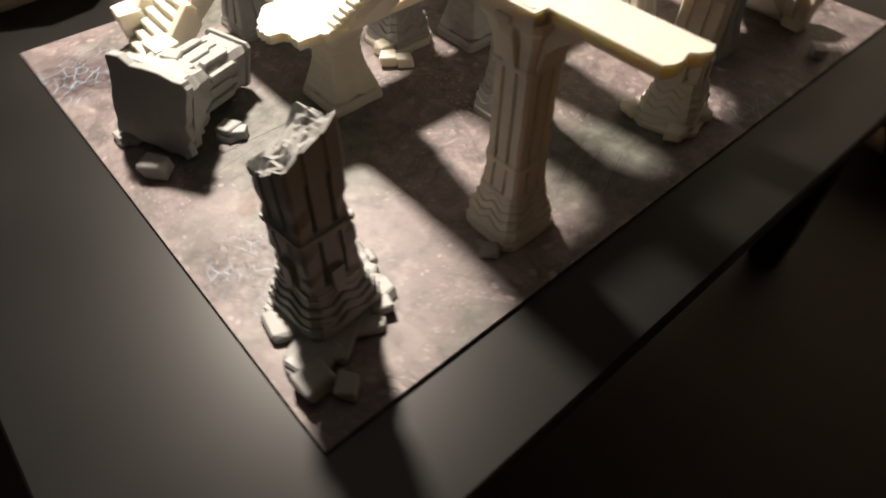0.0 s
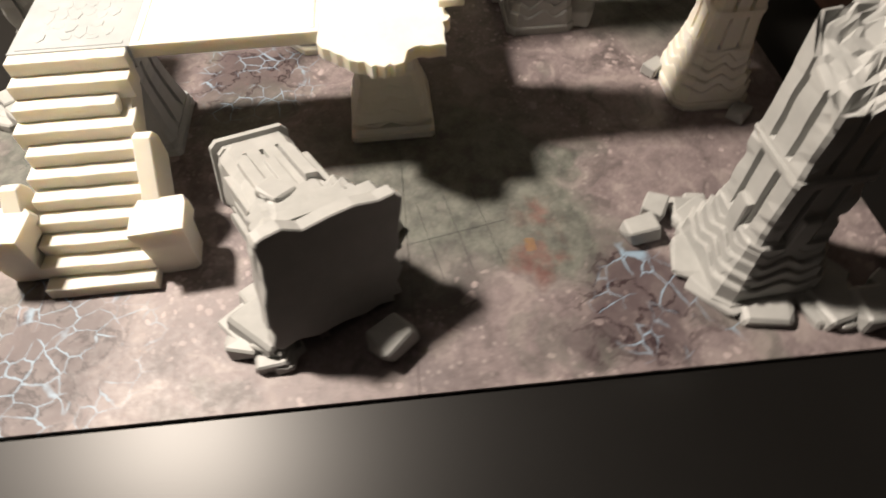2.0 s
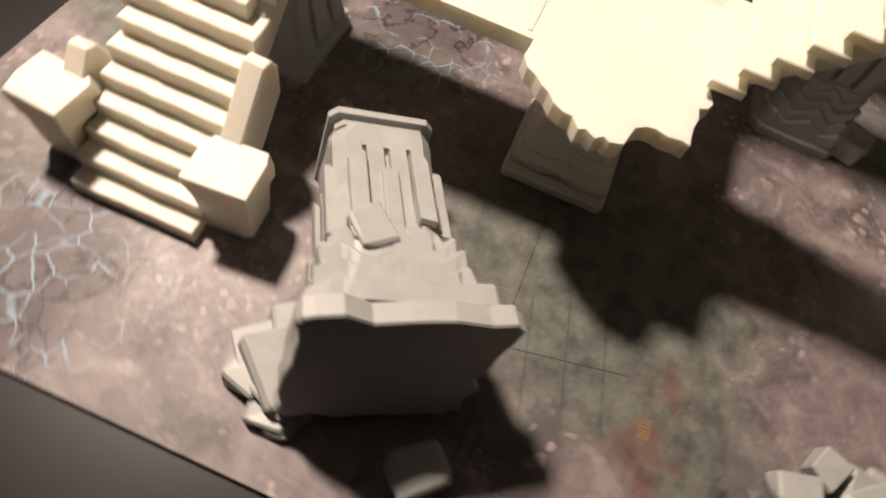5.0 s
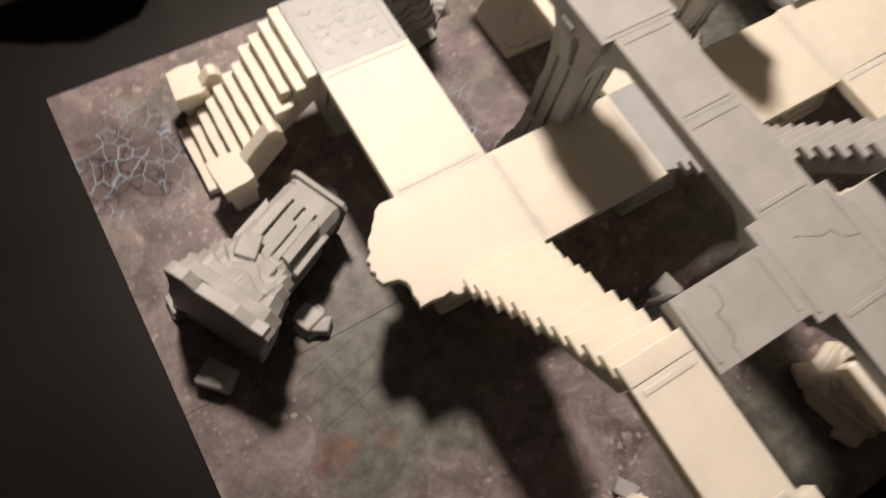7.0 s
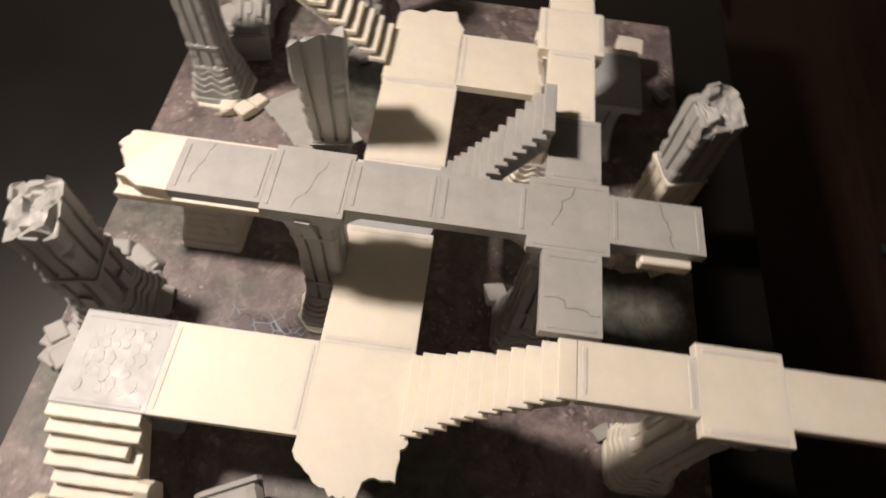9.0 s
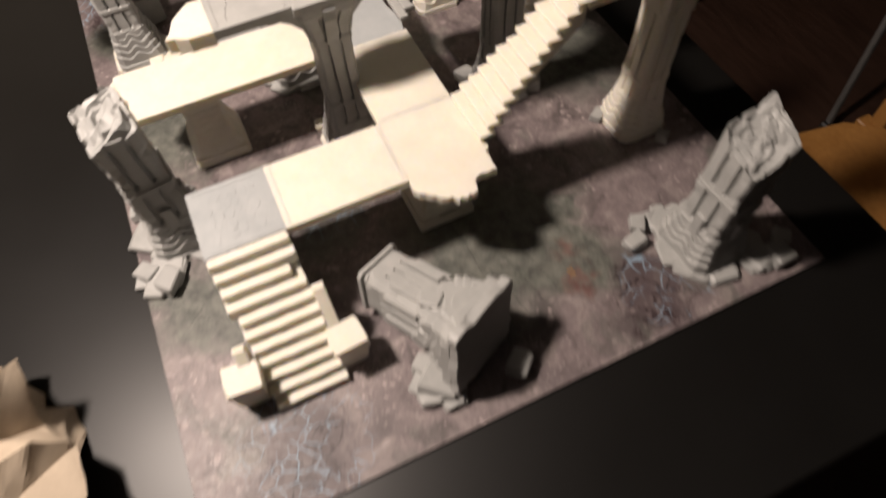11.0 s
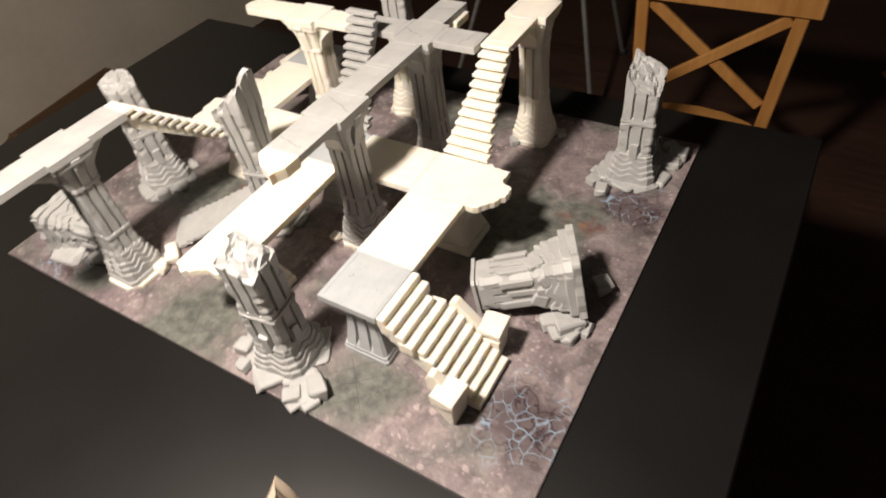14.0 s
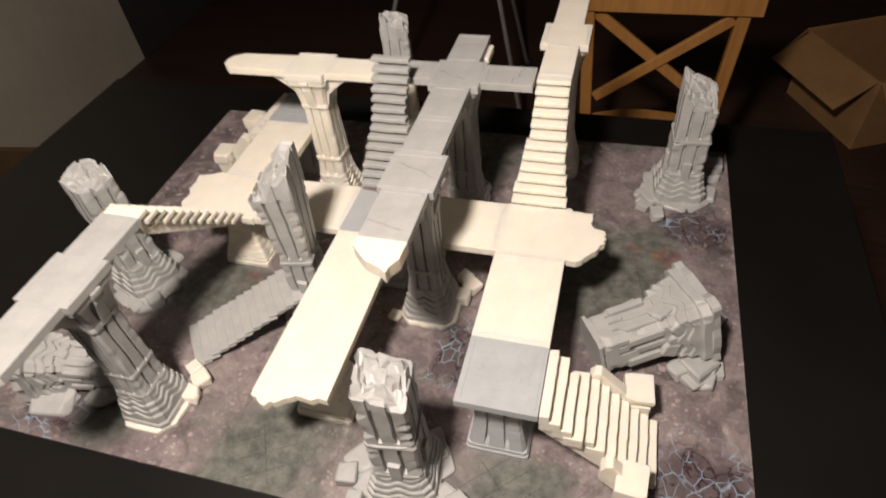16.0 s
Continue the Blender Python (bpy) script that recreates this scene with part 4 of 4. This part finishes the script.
def bar(p, q, w, d, soft=0.002):
    """A wooden bar from p to q, w wide across and d deep."""
    p, q = Vector(p), Vector(q)
    b = box(-w / 2, w / 2, -d / 2, d / 2, 0, (q - p).length, soft)
    z = (q - p).normalized()
    y = Vector((0, 1, 0)) - z * z.y
    y.normalize()
    x = y.cross(z)
    b.transform(Matrix.Translation(p) @ Matrix((x, y, z)).transposed().to_4x4())
    return b


seat_out = [(-0.165, -0.12), (0.165, -0.12), (0.168, -0.03), (0.150, 0.07), (0.110, 0.118), (0.055, 0.140), (0.0, 0.146), (-0.055, 0.140), (-0.110, 0.118), (-0.150, 0.07), (-0.168, -0.03)]
part("seat", prism(seat_out, SZ - 0.016, SZ, 0.003), PINE, chair)
for s in (-1, 1):
    part("back_post", bar((s * 0.128, 0.13, SZ - 0.016), (s * 0.146, 0.135, SZ + 0.31), 0.024, 0.024), PINE, chair)
    part("leg", bar((s * 0.135, 0.125, 0), (s * 0.138, 0.12, SZ - 0.016), 0.030, 0.026), PINE, chair)
    part("leg", bar((s * 0.145, -0.10, 0), (s * 0.145, -0.10, SZ - 0.016), 0.030, 0.030), PINE, chair)
part("top_rail", bar((-0.172, 0.130, SZ + 0.268), (0.172, 0.130, SZ + 0.268), 0.085, 0.030), PINE, chair)
part("cross_bar", bar((-0.114, 0.131, SZ + 0.03), (0.126, 0.131, SZ + 0.215), 0.022, 0.011), PINE, chair)
part("cross_bar", bar((0.114, 0.137, SZ + 0.03), (-0.126, 0.137, SZ + 0.215), 0.022, 0.011), PINE, chair)
part("seat_rail", bar((-0.13, -0.10, SZ - 0.035), (0.13, -0.10, SZ - 0.035), 0.030, 0.015), PINE, chair)

# ---- room ----
def structure(name, bm, material, label):
    return tagged(part(name, bm, material), label, name.split("_")[0], "", "structure")


RX0, RX1, RY0, RY1, RTOP = -1.92, 2.0, -2.0, 2.9, 1.25
structure("floor", box(RX0, RX1, RY0, RY1, FLOOR_Z - 0.05, FLOOR_Z, 0), FLOOR, "dark wooden floor")
# added ceiling and dark walls close the room; their shade is in the colour
structure("ceiling", box(RX0, RX1, RY0, RY1, RTOP, RTOP + 0.05, 0), PAINTED_SHADE, "unseen ceiling, coloured near black to keep bounce low")
structure("wall_west", box(RX0 - 0.08, RX0, RY0, 1.62, FLOOR_Z, RTOP, 0), WALL, "plain beige wall")
structure("wall_west_dark", box(RX0 - 0.10, RX0 - 0.002, 1.62, RY1, FLOOR_Z, RTOP, 0), PAINTED_SHADE, "near-black wall, the room's darkness put into its colour")
structure("wall_east", box(RX1, RX1 + 0.08, RY0, RY1, FLOOR_Z, RTOP, 0), PAINTED_SHADE, "near-black wall, the room's darkness put into its colour")
structure("wall_north", box(RX0, RX1, RY1, RY1 + 0.08, FLOOR_Z, RTOP, 0), PAINTED_SHADE, "near-black wall, the room's darkness put into its colour")
structure("wall_south", box(RX0, RX1, RY0 - 0.08, RY0, FLOOR_Z, RTOP, 0), PAINTED_SHADE, "near-black wall, the room's darkness put into its colour")


def carton(x, y, w, d, h, turn, label, material=CARDBOARD):
    ob = thing("cardboard_box", x, y, FLOOR_Z, label, "box", "moving boxes", turn)
    t = 0.006
    for n, b in (("side", (-w / 2, w / 2, -d / 2, -d / 2 + t)), ("side", (-w / 2, w / 2, d / 2 - t, d / 2)), ("side", (-w / 2, -w / 2 + t, -d / 2 + t, d / 2 - t)), ("side", (w / 2 - t, w / 2, -d / 2 + t, d / 2 - t))):
        part(n, box(*b, 0, h, 0.001), material, ob)
    part("bottom", box(-w / 2 + t, w / 2 - t, -d / 2 + t, d / 2 - t, 0, t, 0), material, ob)
    for k, (tr, span) in enumerate((((0, -d / 2, h), w), ((0, d / 2, h), w))):
        flap = box(-span / 2, span / 2, 0, d * 0.45, -t, 0, 0.001)
        flap.transform(Matrix.Translation(tr) @ Matrix.Rotation(math.pi * k, 4, "Z") @ Matrix.Rotation(-2.4 if k == 0 else -2.2, 4, "X"))
        part("flap", flap, material, ob)
    for k in (-1, 1):
        flap = box(0, w * 0.34, -d / 2 + 0.01, d / 2 - 0.01, -t, 0, 0.001)
        flap.transform(Matrix.Translation((k * w / 2, 0, h)) @ Matrix.Rotation(0 if k > 0 else math.pi, 4, "Z") @ Matrix.Rotation(0.55, 4, "Y"))
        part("flap", flap, material, ob)
    return ob


carton(0.57, 1.60, 0.34, 0.30, 0.20, 25, "open brown cardboard box on the floor")

carton(-1.62, 0.62, 0.40, 0.36, 0.20, 8, "dark brown cardboard box on the floor by the wall", DARK_CARD)

tripod = thing("tripod", -0.60, 1.5, FLOOR_Z, "grey metal tripod standing in the dark", "tripod")
for fx, fy in ((-0.24, -0.27), (0.23, -0.25), (0.15, 0.24)):
    part("leg", bar((fx, fy, 0.0), (0.0, 0.0, 0.95), 0.012, 0.012), STEEL, tripod)
    f = box(fx - 0.012, fx + 0.012, fy - 0.012, fy + 0.012, 0, 0.02, 0.004)
    part("foot", f, BLACK, tripod)
part("column", bar((0, 0, 0.55), (0, 0, 1.1), 0.016, 0.016), STEEL, tripod)
part("head", box(-0.03, 0.03, -0.03, 0.03, 1.08, 1.14, 0.006), BLACK, tripod)
